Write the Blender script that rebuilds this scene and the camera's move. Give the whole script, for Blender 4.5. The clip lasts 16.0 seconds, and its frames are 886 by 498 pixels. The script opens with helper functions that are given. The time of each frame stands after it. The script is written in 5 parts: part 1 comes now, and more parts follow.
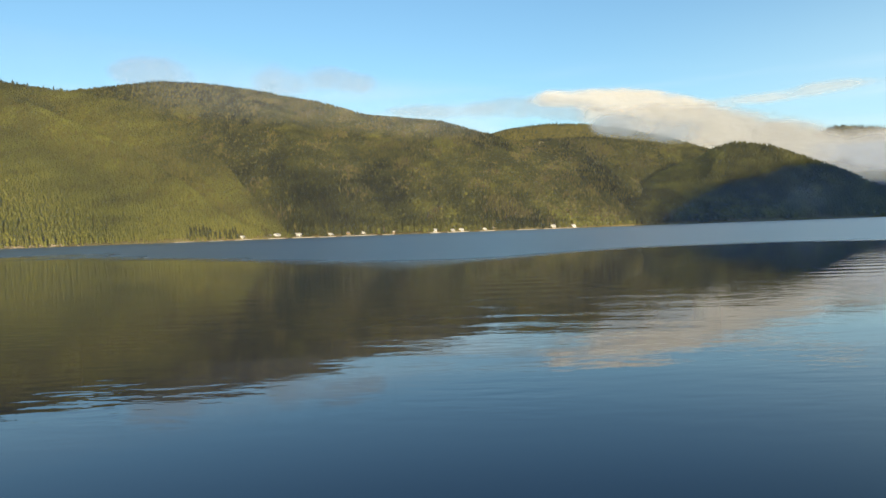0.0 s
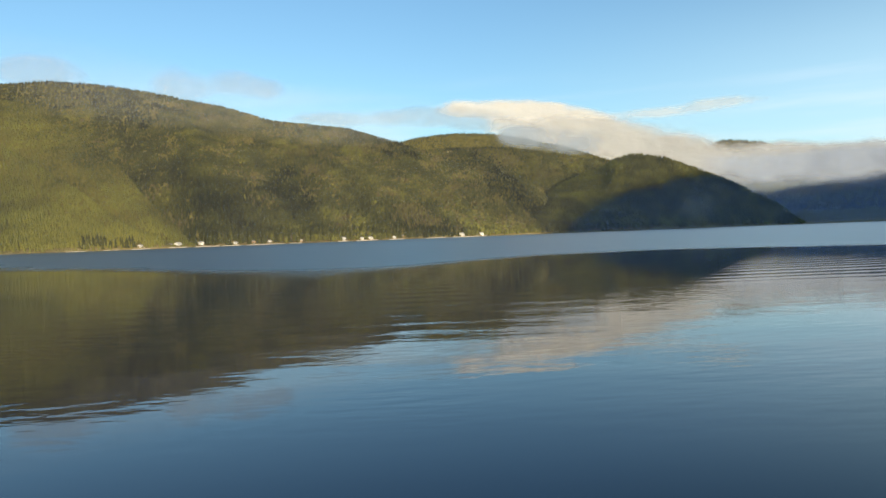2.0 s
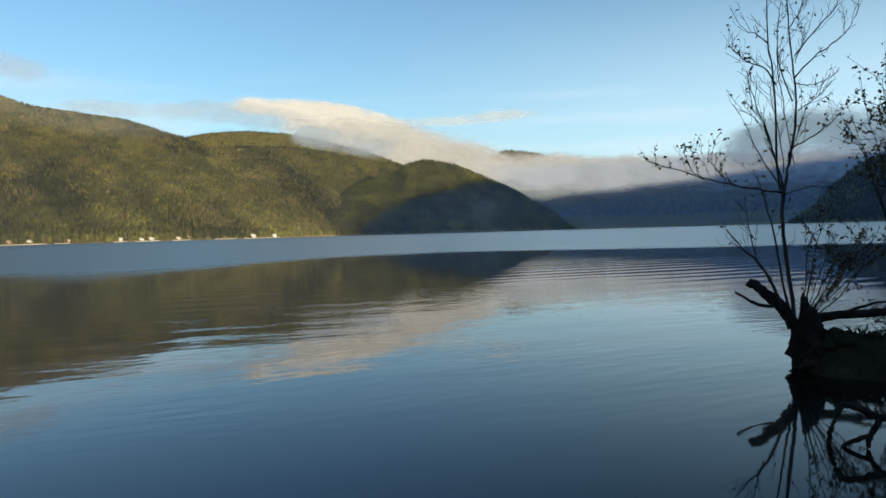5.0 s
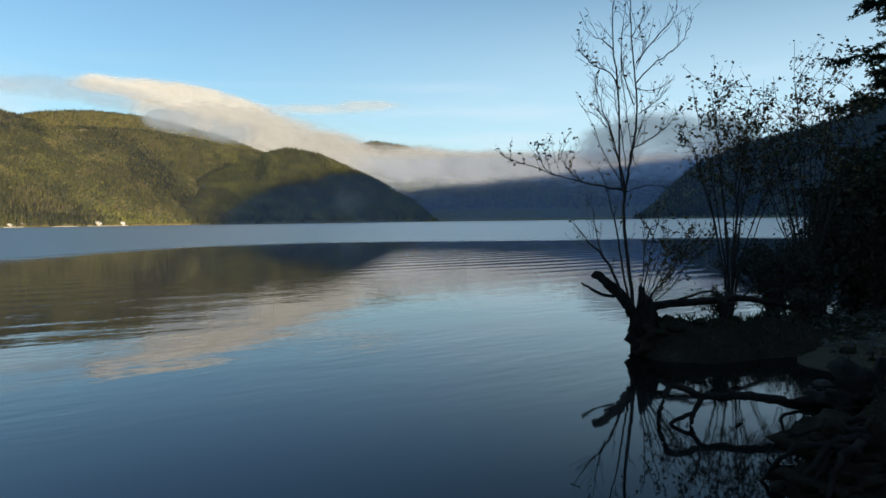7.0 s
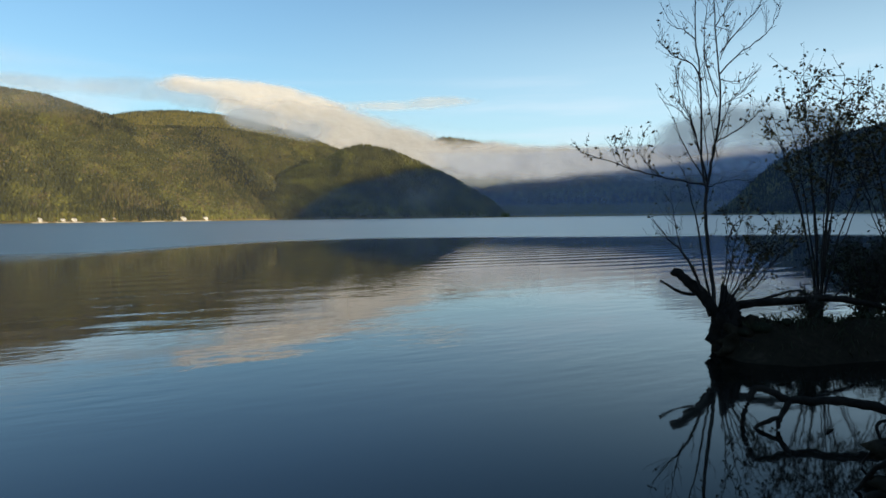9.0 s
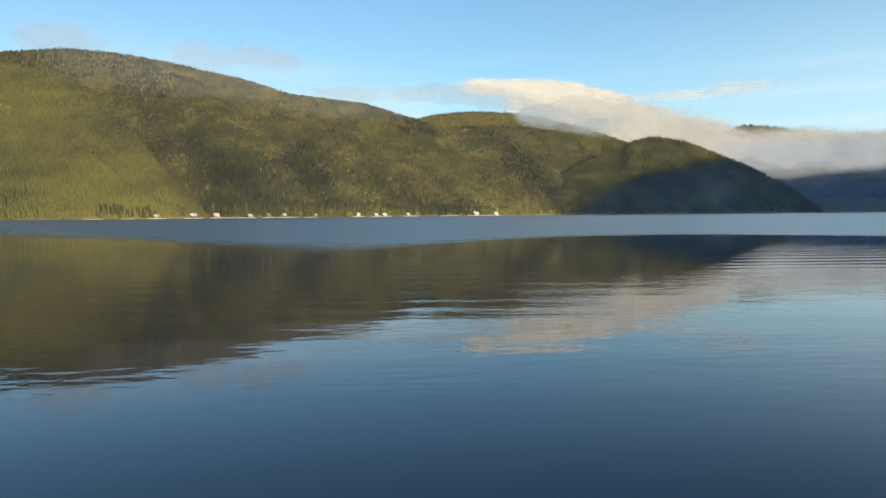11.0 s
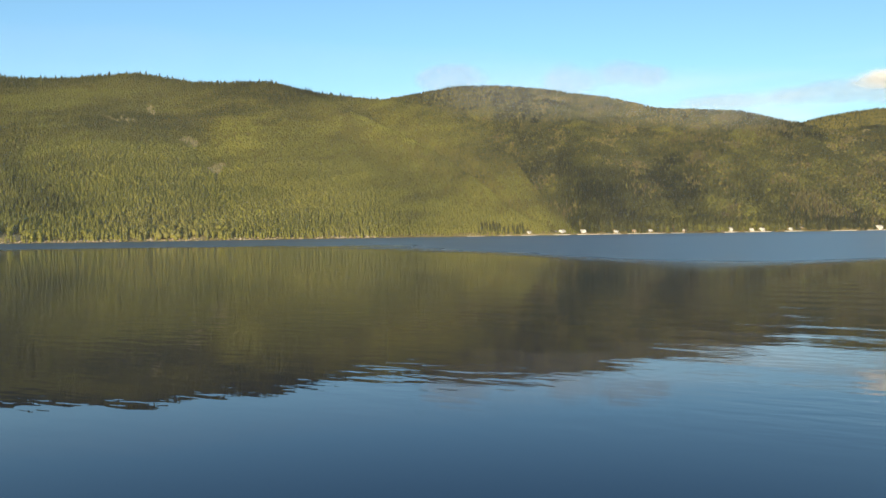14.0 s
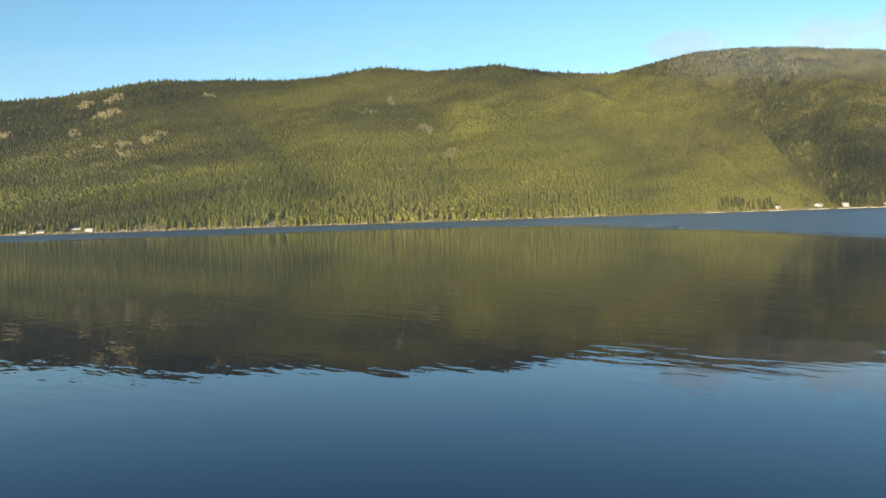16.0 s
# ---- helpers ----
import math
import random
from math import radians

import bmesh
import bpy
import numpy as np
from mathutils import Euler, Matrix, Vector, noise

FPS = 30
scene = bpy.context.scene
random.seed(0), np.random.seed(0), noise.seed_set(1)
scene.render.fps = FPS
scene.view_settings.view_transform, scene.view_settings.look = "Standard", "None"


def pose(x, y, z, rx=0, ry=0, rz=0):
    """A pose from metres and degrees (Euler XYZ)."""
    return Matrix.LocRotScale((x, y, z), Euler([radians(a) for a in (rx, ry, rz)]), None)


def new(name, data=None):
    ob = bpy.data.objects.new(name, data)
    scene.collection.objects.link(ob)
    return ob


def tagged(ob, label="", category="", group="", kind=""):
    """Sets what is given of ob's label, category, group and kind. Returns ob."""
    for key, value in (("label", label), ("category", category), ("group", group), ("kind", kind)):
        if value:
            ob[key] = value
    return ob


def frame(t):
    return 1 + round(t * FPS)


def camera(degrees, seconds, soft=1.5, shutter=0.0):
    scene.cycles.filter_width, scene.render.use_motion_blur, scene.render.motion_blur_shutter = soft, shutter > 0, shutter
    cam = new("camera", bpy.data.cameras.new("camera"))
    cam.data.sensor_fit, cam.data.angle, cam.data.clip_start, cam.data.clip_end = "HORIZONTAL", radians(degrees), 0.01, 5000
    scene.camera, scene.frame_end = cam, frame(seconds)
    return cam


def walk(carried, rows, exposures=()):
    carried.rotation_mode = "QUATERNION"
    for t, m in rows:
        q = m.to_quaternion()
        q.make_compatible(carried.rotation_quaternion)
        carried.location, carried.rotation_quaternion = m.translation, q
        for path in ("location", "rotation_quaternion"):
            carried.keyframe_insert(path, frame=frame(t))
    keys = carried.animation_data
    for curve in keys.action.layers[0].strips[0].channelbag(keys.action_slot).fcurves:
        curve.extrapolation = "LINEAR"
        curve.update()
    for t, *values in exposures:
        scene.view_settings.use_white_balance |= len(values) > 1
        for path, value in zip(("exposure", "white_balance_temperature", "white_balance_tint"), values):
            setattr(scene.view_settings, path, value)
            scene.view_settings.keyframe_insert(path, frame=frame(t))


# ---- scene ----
# the camera: a person turning on the spot at the water's edge, the camera held out in front
cam = camera(64.49, 16.0, soft=1.6)
EYE_HEIGHT, REACH = 1.6, 0.3
TURNS = (  # seconds, yaw, pitch, roll
    (0.0, 0.0, -1.38, 2.03), (0.5, -1.42, -1.44, 1.88), (1.0, -2.8, -1.45, 1.81),
    (1.5, -4.73, -1.04, 2.17), (2.0, -7.38, -0.97, 2.13), (2.5, -10.8, -1.3, 1.58),
    (3.0, -14.32, -1.8, 2.08), (3.2, -15.7, -1.86, 2.15), (5.3, -25.8, -1.3, 1.5),
    (5.5, -27.16, -1.3, 1.46), (6.0, -30.31, -1.28, 1.02), (6.5, -33.11, -1.83, 0.96),
    (7.0, -35.05, -2.27, 0.75), (7.5, -36.46, -2.57, 0.87), (8.0, -35.87, -2.7, 0.92),
    (8.2, -34.95, -2.66, 0.9), (10.3, -15.59, -2.57, -0.05), (10.5, -13.13, -2.54, -0.15),
    (11.0, -6.22, -2.73, 0.49), (11.5, -1.18, -2.48, 0.3), (12.0, 2.74, -2.66, 0.19),
    (12.5, 8.1, -2.46, 0.61), (13.0, 13.3, -2.66, 1.09), (13.5, 18.4, -2.14, 1.2),
    (14.0, 22.92, -1.07, 0.83), (14.5, 27.21, -1.26, 1.11), (15.0, 32.05, -1.79, 1.36),
    (15.5, 37.02, -2.1, 1.17), (16.0, 41.41, -2.32, 1.85),
)
PATH = [(t, pose(-REACH * math.sin(radians(yaw)), REACH * math.cos(radians(yaw)), EYE_HEIGHT, 90 + pitch, roll, yaw))
        for t, yaw, pitch, roll in TURNS]
walk(cam, PATH, exposures=((0.0, 0.83, 6300, 5), (3.0, 0.79, 6300, 6), (6.0, 0.7, 6300, 7), (8.0, 0.69, 6300, 8), (10.5, 0.76, 6300, 7), (12.0, 0.82, 6350, 7), (14.0, 1.02, 6300, 6), (16.0, 1.12, 6200, 3)))

# ---- light: a low sun behind the camera, over the hills on the near side of the lake ----
SUN_ELEVATION, SUN_AZIMUTH = 6.2, 163.0     # degrees; azimuth clockwise from +y
world = bpy.data.worlds.new("sky")
scene.world = world
world.use_nodes = True
wn, wl = world.node_tree.nodes, world.node_tree.links
wn.clear()
sky = wn.new("ShaderNodeTexSky")
sky.sky_type, sky.sun_disc = "NISHITA", False
sky.sun_elevation, sky.sun_rotation = radians(SUN_ELEVATION), radians(SUN_AZIMUTH)
sky.altitude, sky.air_density, sky.dust_density, sky.ozone_density = 300, 1.0, 0.5, 2.4
SKY_STRENGTH = 0.15
back = wn.new("ShaderNodeBackground")
back.inputs["Strength"].default_value = SKY_STRENGTH
# thin streaks of high cloud low over the horizon
geo = wn.new("ShaderNodeTexCoord")
squash = wn.new("ShaderNodeMapping")
squash.inputs["Scale"].default_value = (2.2, 2.2, 26.0)
streak = wn.new("ShaderNodeTexNoise")
streak.inputs["Scale"].default_value, streak.inputs["Detail"].default_value = 1.6, 5.0
ramp = wn.new("ShaderNodeMapRange")
ramp.interpolation_type = "SMOOTHSTEP"
ramp.inputs["From Min"].default_value, ramp.inputs["From Max"].default_value = 0.42, 0.85
split = wn.new("ShaderNodeSeparateXYZ")
low = wn.new("ShaderNodeMapRange")
low.interpolation_type = "SMOOTHSTEP"
low.inputs["From Min"].default_value, low.inputs["From Max"].default_value = 0.235, 0.13
mul = wn.new("ShaderNodeMath")
mul.operation = "MULTIPLY"
mix = wn.new("ShaderNodeMixRGB")
mix.inputs["Color2"].default_value = (3.3, 3.7, 4.1, 1)
half = wn.new("ShaderNodeMath")
half.operation = "MULTIPLY"
half.inputs[1].default_value = 0.6
out = wn.new("ShaderNodeOutputWorld")
wl.new(geo.outputs["Generated"], squash.inputs["Vector"])
wl.new(squash.outputs[0], streak.inputs["Vector"])
wl.new(streak.outputs["Fac"], ramp.inputs["Value"])
wl.new(geo.outputs["Generated"], split.inputs[0])
wl.new(split.outputs["Z"], low.inputs["Value"])
wl.new(ramp.outputs[0], mul.inputs[0])
wl.new(low.outputs[0], mul.inputs[1])
wl.new(mul.outputs[0], half.inputs[0])
# a thin high veil pales the sky towards the far end of the lake
veil = wn.new("ShaderNodeMapRange")
veil.interpolation_type = "SMOOTHSTEP"
veil.inputs["From Min"].default_value, veil.inputs["From Max"].default_value, veil.inputs["To Max"].default_value = 0.12, 0.9, 0.6
fade = wn.new("ShaderNodeMapRange")
fade.interpolation_type = "SMOOTHSTEP"
fade.inputs["From Min"].default_value, fade.inputs["From Max"].default_value = 0.38, 0.12
both = wn.new("ShaderNodeMath")
both.operation = "MULTIPLY"
pale = wn.new("ShaderNodeMixRGB")
pale.inputs["Color2"].default_value = (3.2, 4.3, 5.0, 1)
wl.new(split.outputs["X"], veil.inputs["Value"])
wl.new(split.outputs["Z"], fade.inputs["Value"])
wl.new(veil.outputs[0], both.inputs[0])
wl.new(fade.outputs[0], both.inputs[1])
wl.new(both.outputs[0], pale.inputs["Fac"])
wl.new(sky.outputs[0], pale.inputs["Color1"])
wl.new(half.outputs[0], mix.inputs["Fac"])
wl.new(pale.outputs[0], mix.inputs["Color1"])
wl.new(mix.outputs[0], back.inputs["Color"])
wl.new(back.outputs[0], out.inputs["Surface"])

sun_data = bpy.data.lights.new("sun", "SUN")
sun_data.energy, sun_data.angle, sun_data.color = 3.3, radians(0.6), (1.0, 0.74, 0.43)
sun = new("sun", sun_data)
sun_way = Vector((-math.sin(radians(SUN_AZIMUTH)), -math.cos(radians(SUN_AZIMUTH)), -math.tan(radians(SUN_ELEVATION))))
sun.matrix_world = Matrix.Translation((0, 0, 900)) @ sun_way.to_track_quat("-Z", "Y").to_matrix().to_4x4()

# ---- materials ----
def shader(name):
    m = bpy.data.materials.new(name)
    m.use_nodes = True
    nodes = m.node_tree.nodes
    return m, nodes, m.node_tree.links, nodes["Principled BSDF"]


def ramp_node(nodes, stops):
    r = nodes.new("ShaderNodeValToRGB")
    els = r.color_ramp.elements
    while len(els) < len(stops):
        els.new(0.5)
    for e, (p, c) in zip(els, stops):
        e.position, e.color = p, (*c, 1)
    return r


def noise_node(nodes, links, scale, detail=4.0, rough=0.55, vector=None):
    n = nodes.new("ShaderNodeTexNoise")
    n.inputs["Scale"].default_value, n.inputs["Detail"].default_value, n.inputs["Roughness"].default_value = scale, detail, rough
    if vector is not None:
        links.new(vector, n.inputs["Vector"])
    return n


def surface(name, stops, scale, rough=0.8, bump=0.0, bump_scale=None, fine=None, gloss=0.25):
    """A matte surface of two noise scales between the given colours, with relief."""
    m, nodes, links, b = shader(name)
    place = nodes.new("ShaderNodeNewGeometry").outputs["Position"]
    a = noise_node(nodes, links, scale, 6.0, 0.6, place)
    r = ramp_node(nodes, stops)
    if fine:
        c = noise_node(nodes, links, fine, 5.0, 0.6, place)
        mx = nodes.new("ShaderNodeMath")
        mx.operation = "MULTIPLY_ADD"
        mx.inputs[1].default_value = 0.5
        hf = nodes.new("ShaderNodeMath")
        hf.operation = "MULTIPLY"
        hf.inputs[1].default_value = 0.5
        links.new(a.outputs["Fac"], hf.inputs[0])
        links.new(c.outputs["Fac"], mx.inputs[0])
        links.new(hf.outputs[0], mx.inputs[2])
        links.new(mx.outputs[0], r.inputs["Fac"])
    else:
        links.new(a.outputs["Fac"], r.inputs["Fac"])
    links.new(r.outputs["Color"], b.inputs["Base Color"])
    b.inputs["Roughness"].default_value = rough
    b.inputs["Specular IOR Level"].default_value = gloss
    if bump:
        n = noise_node(nodes, links, bump_scale or scale * 3, 6.0, 0.65, place)
        bp = nodes.new("ShaderNodeBump")
        bp.inputs["Distance"].default_value = bump
        links.new(n.outputs["Fac"], bp.inputs["Height"])
        links.new(bp.outputs["Normal"], b.inputs["Normal"])
    return m


def foliage(name, stops):
    """Leaves and needles: colour from the tone given to each tree."""
    m, nodes, links, b = shader(name)
    at = nodes.new("ShaderNodeAttribute")
    at.attribute_name = "tone"
    r = ramp_node(nodes, stops)
    links.new(at.outputs["Fac"], r.inputs["Fac"])
    links.new(r.outputs["Color"], b.inputs["Base Color"])
    b.inputs["Roughness"].default_value = 0.75
    b.inputs["Specular IOR Level"].default_value = 0.15
    return m


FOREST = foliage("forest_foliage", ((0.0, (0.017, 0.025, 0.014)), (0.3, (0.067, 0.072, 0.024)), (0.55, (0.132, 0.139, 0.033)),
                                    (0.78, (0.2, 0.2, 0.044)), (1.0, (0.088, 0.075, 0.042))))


def slope_material():
    """Forest floor with pale bare rock where the attribute says so."""
    m, nodes, links, b = shader("mountain_ground")
    place = nodes.new("ShaderNodeNewGeometry").outputs["Position"]
    n = noise_node(nodes, links, 0.05, 8.0, 0.65, place)
    floor = ramp_node(nodes, ((0.3, (0.09, 0.09, 0.028)), (0.7, (0.16, 0.145, 0.045))))
    links.new(n.outputs["Fac"], floor.inputs["Fac"])
    n2 = noise_node(nodes, links, 0.12, 8.0, 0.7, place)
    rock = ramp_node(nodes, ((0.3, (0.2, 0.17, 0.075)), (0.7, (0.4, 0.34, 0.17))))
    links.new(n2.outputs["Fac"], rock.inputs["Fac"])
    at = nodes.new("ShaderNodeAttribute")
    at.attribute_name = "bare"
    mx = nodes.new("ShaderNodeMixRGB")
    links.new(at.outputs["Fac"], mx.inputs["Fac"])
    links.new(floor.outputs["Color"], mx.inputs["Color1"])
    links.new(rock.outputs["Color"], mx.inputs["Color2"])
    links.new(mx.outputs["Color"], b.inputs["Base Color"])
    b.inputs["Roughness"].default_value = 0.9
    b.inputs["Specular IOR Level"].default_value = 0.1
    bp = nodes.new("ShaderNodeBump")
    bp.inputs["Distance"].default_value = 3.0
    links.new(n2.outputs["Fac"], bp.inputs["Height"])
    links.new(bp.outputs["Normal"], b.inputs["Normal"])
    return m


SLOPE = slope_material()


def water_material():
    """Dark lake water: glassy where calm, broken into small waves where the breeze touches it."""
    m, nodes, links, b = shader("lake_water")
    place = nodes.new("ShaderNodeNewGeometry").outputs["Position"]
    deep = nodes.new("ShaderNodeAttribute")
    deep.attribute_name = "deep"
    body = ramp_node(nodes, ((0.0, (0.004, 0.004, 0.003)), (1.0, (0.003, 0.016, 0.046))))
    links.new(deep.outputs["Fac"], body.inputs["Fac"])
    links.new(body.outputs["Color"], b.inputs["Base Color"])
    b.inputs["IOR"].default_value = 1.333
    b.inputs["Specular IOR Level"].default_value = 0.5
    at = nodes.new("ShaderNodeAttribute")
    at.attribute_name = "breeze"
    ro = nodes.new("ShaderNodeMapRange")
    ro.inputs["To Min"].default_value, ro.inputs["To Max"].default_value = 0.012, 0.3
    links.new(at.outputs["Fac"], ro.inputs["Value"])
    links.new(ro.outputs[0], b.inputs["Roughness"])
    film = nodes.new("ShaderNodeAttribute")
    film.attribute_name = "film"
    links.new(film.outputs["Fac"], b.inputs["Coat Weight"])     # the wind-ruffled skin glints more
    b.inputs["Coat Roughness"].default_value, b.inputs["Coat IOR"].default_value = 0.32, 1.6
    rip = nodes.new("ShaderNodeAttribute")
    rip.attribute_name = "ripple"
    turn = nodes.new("ShaderNodeMapping")
    turn.inputs["Rotation"].default_value = (0, 0, radians(12))
    turn.inputs["Scale"].default_value = (0.36, 1.0, 1.0)
    links.new(place, turn.inputs["Vector"])
    swell = nodes.new("ShaderNodeTexWave")     # long low wave trains running in towards the shore
    swell.wave_type, swell.bands_direction, swell.wave_profile = "BANDS", "Y", "SIN"
    for key, value in (("Scale", 0.22), ("Distortion", 3.5), ("Detail", 2.0), ("Detail Scale", 1.3), ("Detail Roughness", 0.5)):
        swell.inputs[key].default_value = value
    links.new(turn.outputs[0], swell.inputs["Vector"])
    small = noise_node(nodes, links, 4.2, 2.0, 0.5, turn.outputs[0])
    cho = nodes.new("ShaderNodeAttribute")
    cho.attribute_name = "chop"
    amp = nodes.new("ShaderNodeMath")
    amp.operation = "MULTIPLY"
    links.new(swell.outputs["Fac"], amp.inputs[0])
    links.new(rip.outputs["Fac"], amp.inputs[1])
    add = nodes.new("ShaderNodeMath")
    add.operation = "MULTIPLY_ADD"
    links.new(small.outputs["Fac"], add.inputs[0])
    links.new(cho.outputs["Fac"], add.inputs[1])
    links.new(amp.outputs[0], add.inputs[2])
    bp = nodes.new("ShaderNodeBump")
    bp.inputs["Distance"].default_value = 0.022
    links.new(add.outputs[0], bp.inputs["Height"])
    links.new(bp.outputs["Normal"], b.inputs["Normal"])
    return m


WATER = water_material()


def cloud_material(name, white, cover, softness, swirl=1.1):
    """Lit vapour: dense in the middle of the bank, torn and thinning to nothing at its edges."""
    m, nodes, links, b = shader(name)
    nodes.remove(b)
    uv = nodes.new("ShaderNodeAttribute")
    uv.attribute_name = "edge"
    place = nodes.new("ShaderNodeNewGeometry").outputs["Position"]
    flat = nodes.new("ShaderNodeMapping")
    flat.inputs["Scale"].default_value = (1.0, 1.0, 1.5)
    links.new(place, flat.inputs["Vector"])
    n = noise_node(nodes, links, 0.0036, 5.0, 0.52, flat.outputs[0])
    s = nodes.new("ShaderNodeMath")
    s.operation = "MULTIPLY_ADD"
    s.inputs[1].default_value = swirl
    off = nodes.new("ShaderNodeMath")
    off.operation = "SUBTRACT"
    off.inputs[1].default_value = 0.5
    links.new(n.outputs["Fac"], off.inputs[0])
    links.new(off.outputs[0], s.inputs[0])
    links.new(uv.outputs["Fac"], s.inputs[2])
    a = nodes.new("ShaderNodeMapRange")
    a.interpolation_type = "SMOOTHSTEP"
    a.inputs["From Min"].default_value, a.inputs["From Max"].default_value = 0.15, 0.15 + softness
    a.inputs["To Max"].default_value = cover
    links.new(s.outputs[0], a.inputs["Value"])
    rim = nodes.new("ShaderNodeMapRange")
    rim.interpolation_type = "SMOOTHSTEP"
    rim.inputs["From Max"].default_value = 0.45
    links.new(uv.outputs["Fac"], rim.inputs["Value"])
    cut = nodes.new("ShaderNodeMath")
    cut.operation = "MULTIPLY"
    links.new(a.outputs[0], cut.inputs[0])
    links.new(rim.outputs[0], cut.inputs[1])
    d = nodes.new("ShaderNodeBsdfDiffuse")
    d.inputs["Color"].default_value = (*white, 1)
    bp = nodes.new("ShaderNodeBump")
    bp.inputs["Distance"].default_value = 30.0
    links.new(n.outputs["Fac"], bp.inputs["Height"])
    links.new(bp.outputs["Normal"], d.inputs["Normal"])
    t = nodes.new("ShaderNodeBsdfTransparent")
    mx = nodes.new("ShaderNodeMixShader")
    links.new(cut.outputs[0], mx.inputs["Fac"])
    links.new(t.outputs[0], mx.inputs[1])
    links.new(d.outputs[0], mx.inputs[2])
    links.new(mx.outputs[0], nodes["Material Output"].inputs["Surface"])
    return m


# cloud shading is in these colours: bright tops, duller body, blue-grey shaded parts
CLOUD = cloud_material("cloud_vapour", (0.51, 0.55, 0.61), 0.97, 0.9, 1.9)
BODY_CLOUD = cloud_material("cloud_body_vapour", (0.42, 0.46, 0.53), 0.95, 0.9, 1.9)
SHADE_TINT_CLOUD = cloud_material("shade_tint_cloud_vapour", (0.24, 0.32, 0.47), 0.75, 0.85, 1.6)
THIN_CLOUD = cloud_material("thin_cloud_vapour", (0.55, 0.58, 0.62), 0.5, 1.0, 1.2)
GREY_CLOUD = cloud_material("shaded_cloud_vapour", (0.2, 0.28, 0.42), 0.8, 0.9, 1.6)
MIST = cloud_material("thin_mist", (0.5, 0.5, 0.54), 0.3, 0.95)
SHADE_GREY_MIST = cloud_material("shade_grey_mist", (0.26, 0.33, 0.45), 0.45, 0.9, 1.6)
WISP = cloud_material("mist_wisp", (0.26, 0.3, 0.4), 0.36, 0.9, 1.7)
# faint tints for sheets that paint distance haze over the hills
THIN_HAZE_TINT = cloud_material("thin_haze_tint", (0.45, 0.5, 0.6), 0.05, 0.5, 0.2)
SUMMIT_HAZE_TINT = cloud_material("summit_haze_tint", (0.42, 0.48, 0.58), 0.1, 0.9, 0.4)
# blue that tints the headland's shadow towards navy
SHADOW_BLUE_TINT = cloud_material("shadow_blue_tint", (0.34, 0.46, 0.85), 0.135, 0.5, 0.2)
HILL_HAZE_TINT = cloud_material("hillside_haze_tint", (0.4, 0.52, 0.9), 0.1, 0.9, 0.3)
FAR_HAZE_TINT = cloud_material("far_haze_tint", (0.32, 0.45, 0.72), 0.4, 0.8, 0.4)
BARK = surface("wet_dark_bark", ((0.3, (0.008, 0.007, 0.006)), (0.75, (0.035, 0.028, 0.023))), 9, 0.85, 0.01, 40, gloss=0.08)
TWIG = surface("twig_bark", ((0.3, (0.018, 0.014, 0.012)), (0.7, (0.05, 0.038, 0.032))), 14, 0.7)
SOIL = surface("damp_shore_soil", ((0.3, (0.014, 0.011, 0.0075)), (0.55, (0.032, 0.025, 0.016)), (0.75, (0.07, 0.057, 0.04))), 1.6, 0.95, 0.03, 22, 14, 0.05)
MUD = surface("wet_silt", ((0.3, (0.06, 0.045, 0.028)), (0.7, (0.11, 0.085, 0.055))), 1.2, 0.9, 0.012, 9, 6, 0.05)
STONE = surface("lake_stone", ((0.3, (0.018, 0.016, 0.013)), (0.55, (0.045, 0.04, 0.033)), (0.75, (0.12, 0.112, 0.1))), 3.0, 0.85, 0.012, 26, 17, 0.1)
MOSS = surface("mossy_stone", ((0.35, (0.012, 0.014, 0.006)), (0.6, (0.026, 0.026, 0.016)), (0.75, (0.09, 0.085, 0.07))), 4.0, 0.9, 0.012, 26, 19, 0.05)
GRAVEL = surface("shore_gravel", ((0.3, (0.025, 0.022, 0.018)), (0.5, (0.065, 0.058, 0.048)), (0.7, (0.18, 0.17, 0.15))), 9.0, 0.85, 0.0, None, 30, 0.1)
LEAF = surface("autumn_leaf", ((0.35, (0.05, 0.045, 0.015)), (0.55, (0.11, 0.075, 0.025)), (0.7, (0.16, 0.09, 0.03))), 5, 0.6)
EVERGREEN = surface("evergreen_needles", ((0.3, (0.012, 0.022, 0.01)), (0.7, (0.035, 0.05, 0.02))), 2.5, 0.65)
SHRUB = surface("dark_shrub_leaf", ((0.3, (0.014, 0.02, 0.009)), (0.7, (0.045, 0.045, 0.018))), 2.5, 0.65)
WHITE_WALL = surface("painted_boards", ((0.3, (0.66, 0.67, 0.68)), (0.7, (0.8, 0.81, 0.82))), 0.6, 0.6)
TAN_WALL = surface("tan_boards", ((0.3, (0.36, 0.24, 0.13)), (0.7, (0.5, 0.36, 0.22))), 0.6, 0.6)
ROOF = surface("weathered_roof", ((0.3, (0.2, 0.19, 0.18)), (0.7, (0.36, 0.34, 0.32))), 0.8, 0.7)
PALE_ROOF = surface("pale_metal_roof", ((0.3, (0.55, 0.55, 0.54)), (0.7, (0.72, 0.71, 0.7))), 0.8, 0.45)
DARK_GLASS = surface("dark_window_glass", ((0.3, (0.02, 0.025, 0.03)), (0.7, (0.04, 0.045, 0.05))), 1.0, 0.1)
PLANK = surface("grey_dock_boards", ((0.3, (0.38, 0.35, 0.3)), (0.7, (0.6, 0.56, 0.5))), 0.9, 0.8)
WALL_STONE = surface("pale_sea_wall", ((0.3, (0.44, 0.42, 0.37)), (0.7, (0.66, 0.64, 0.58))), 0.5, 0.9)
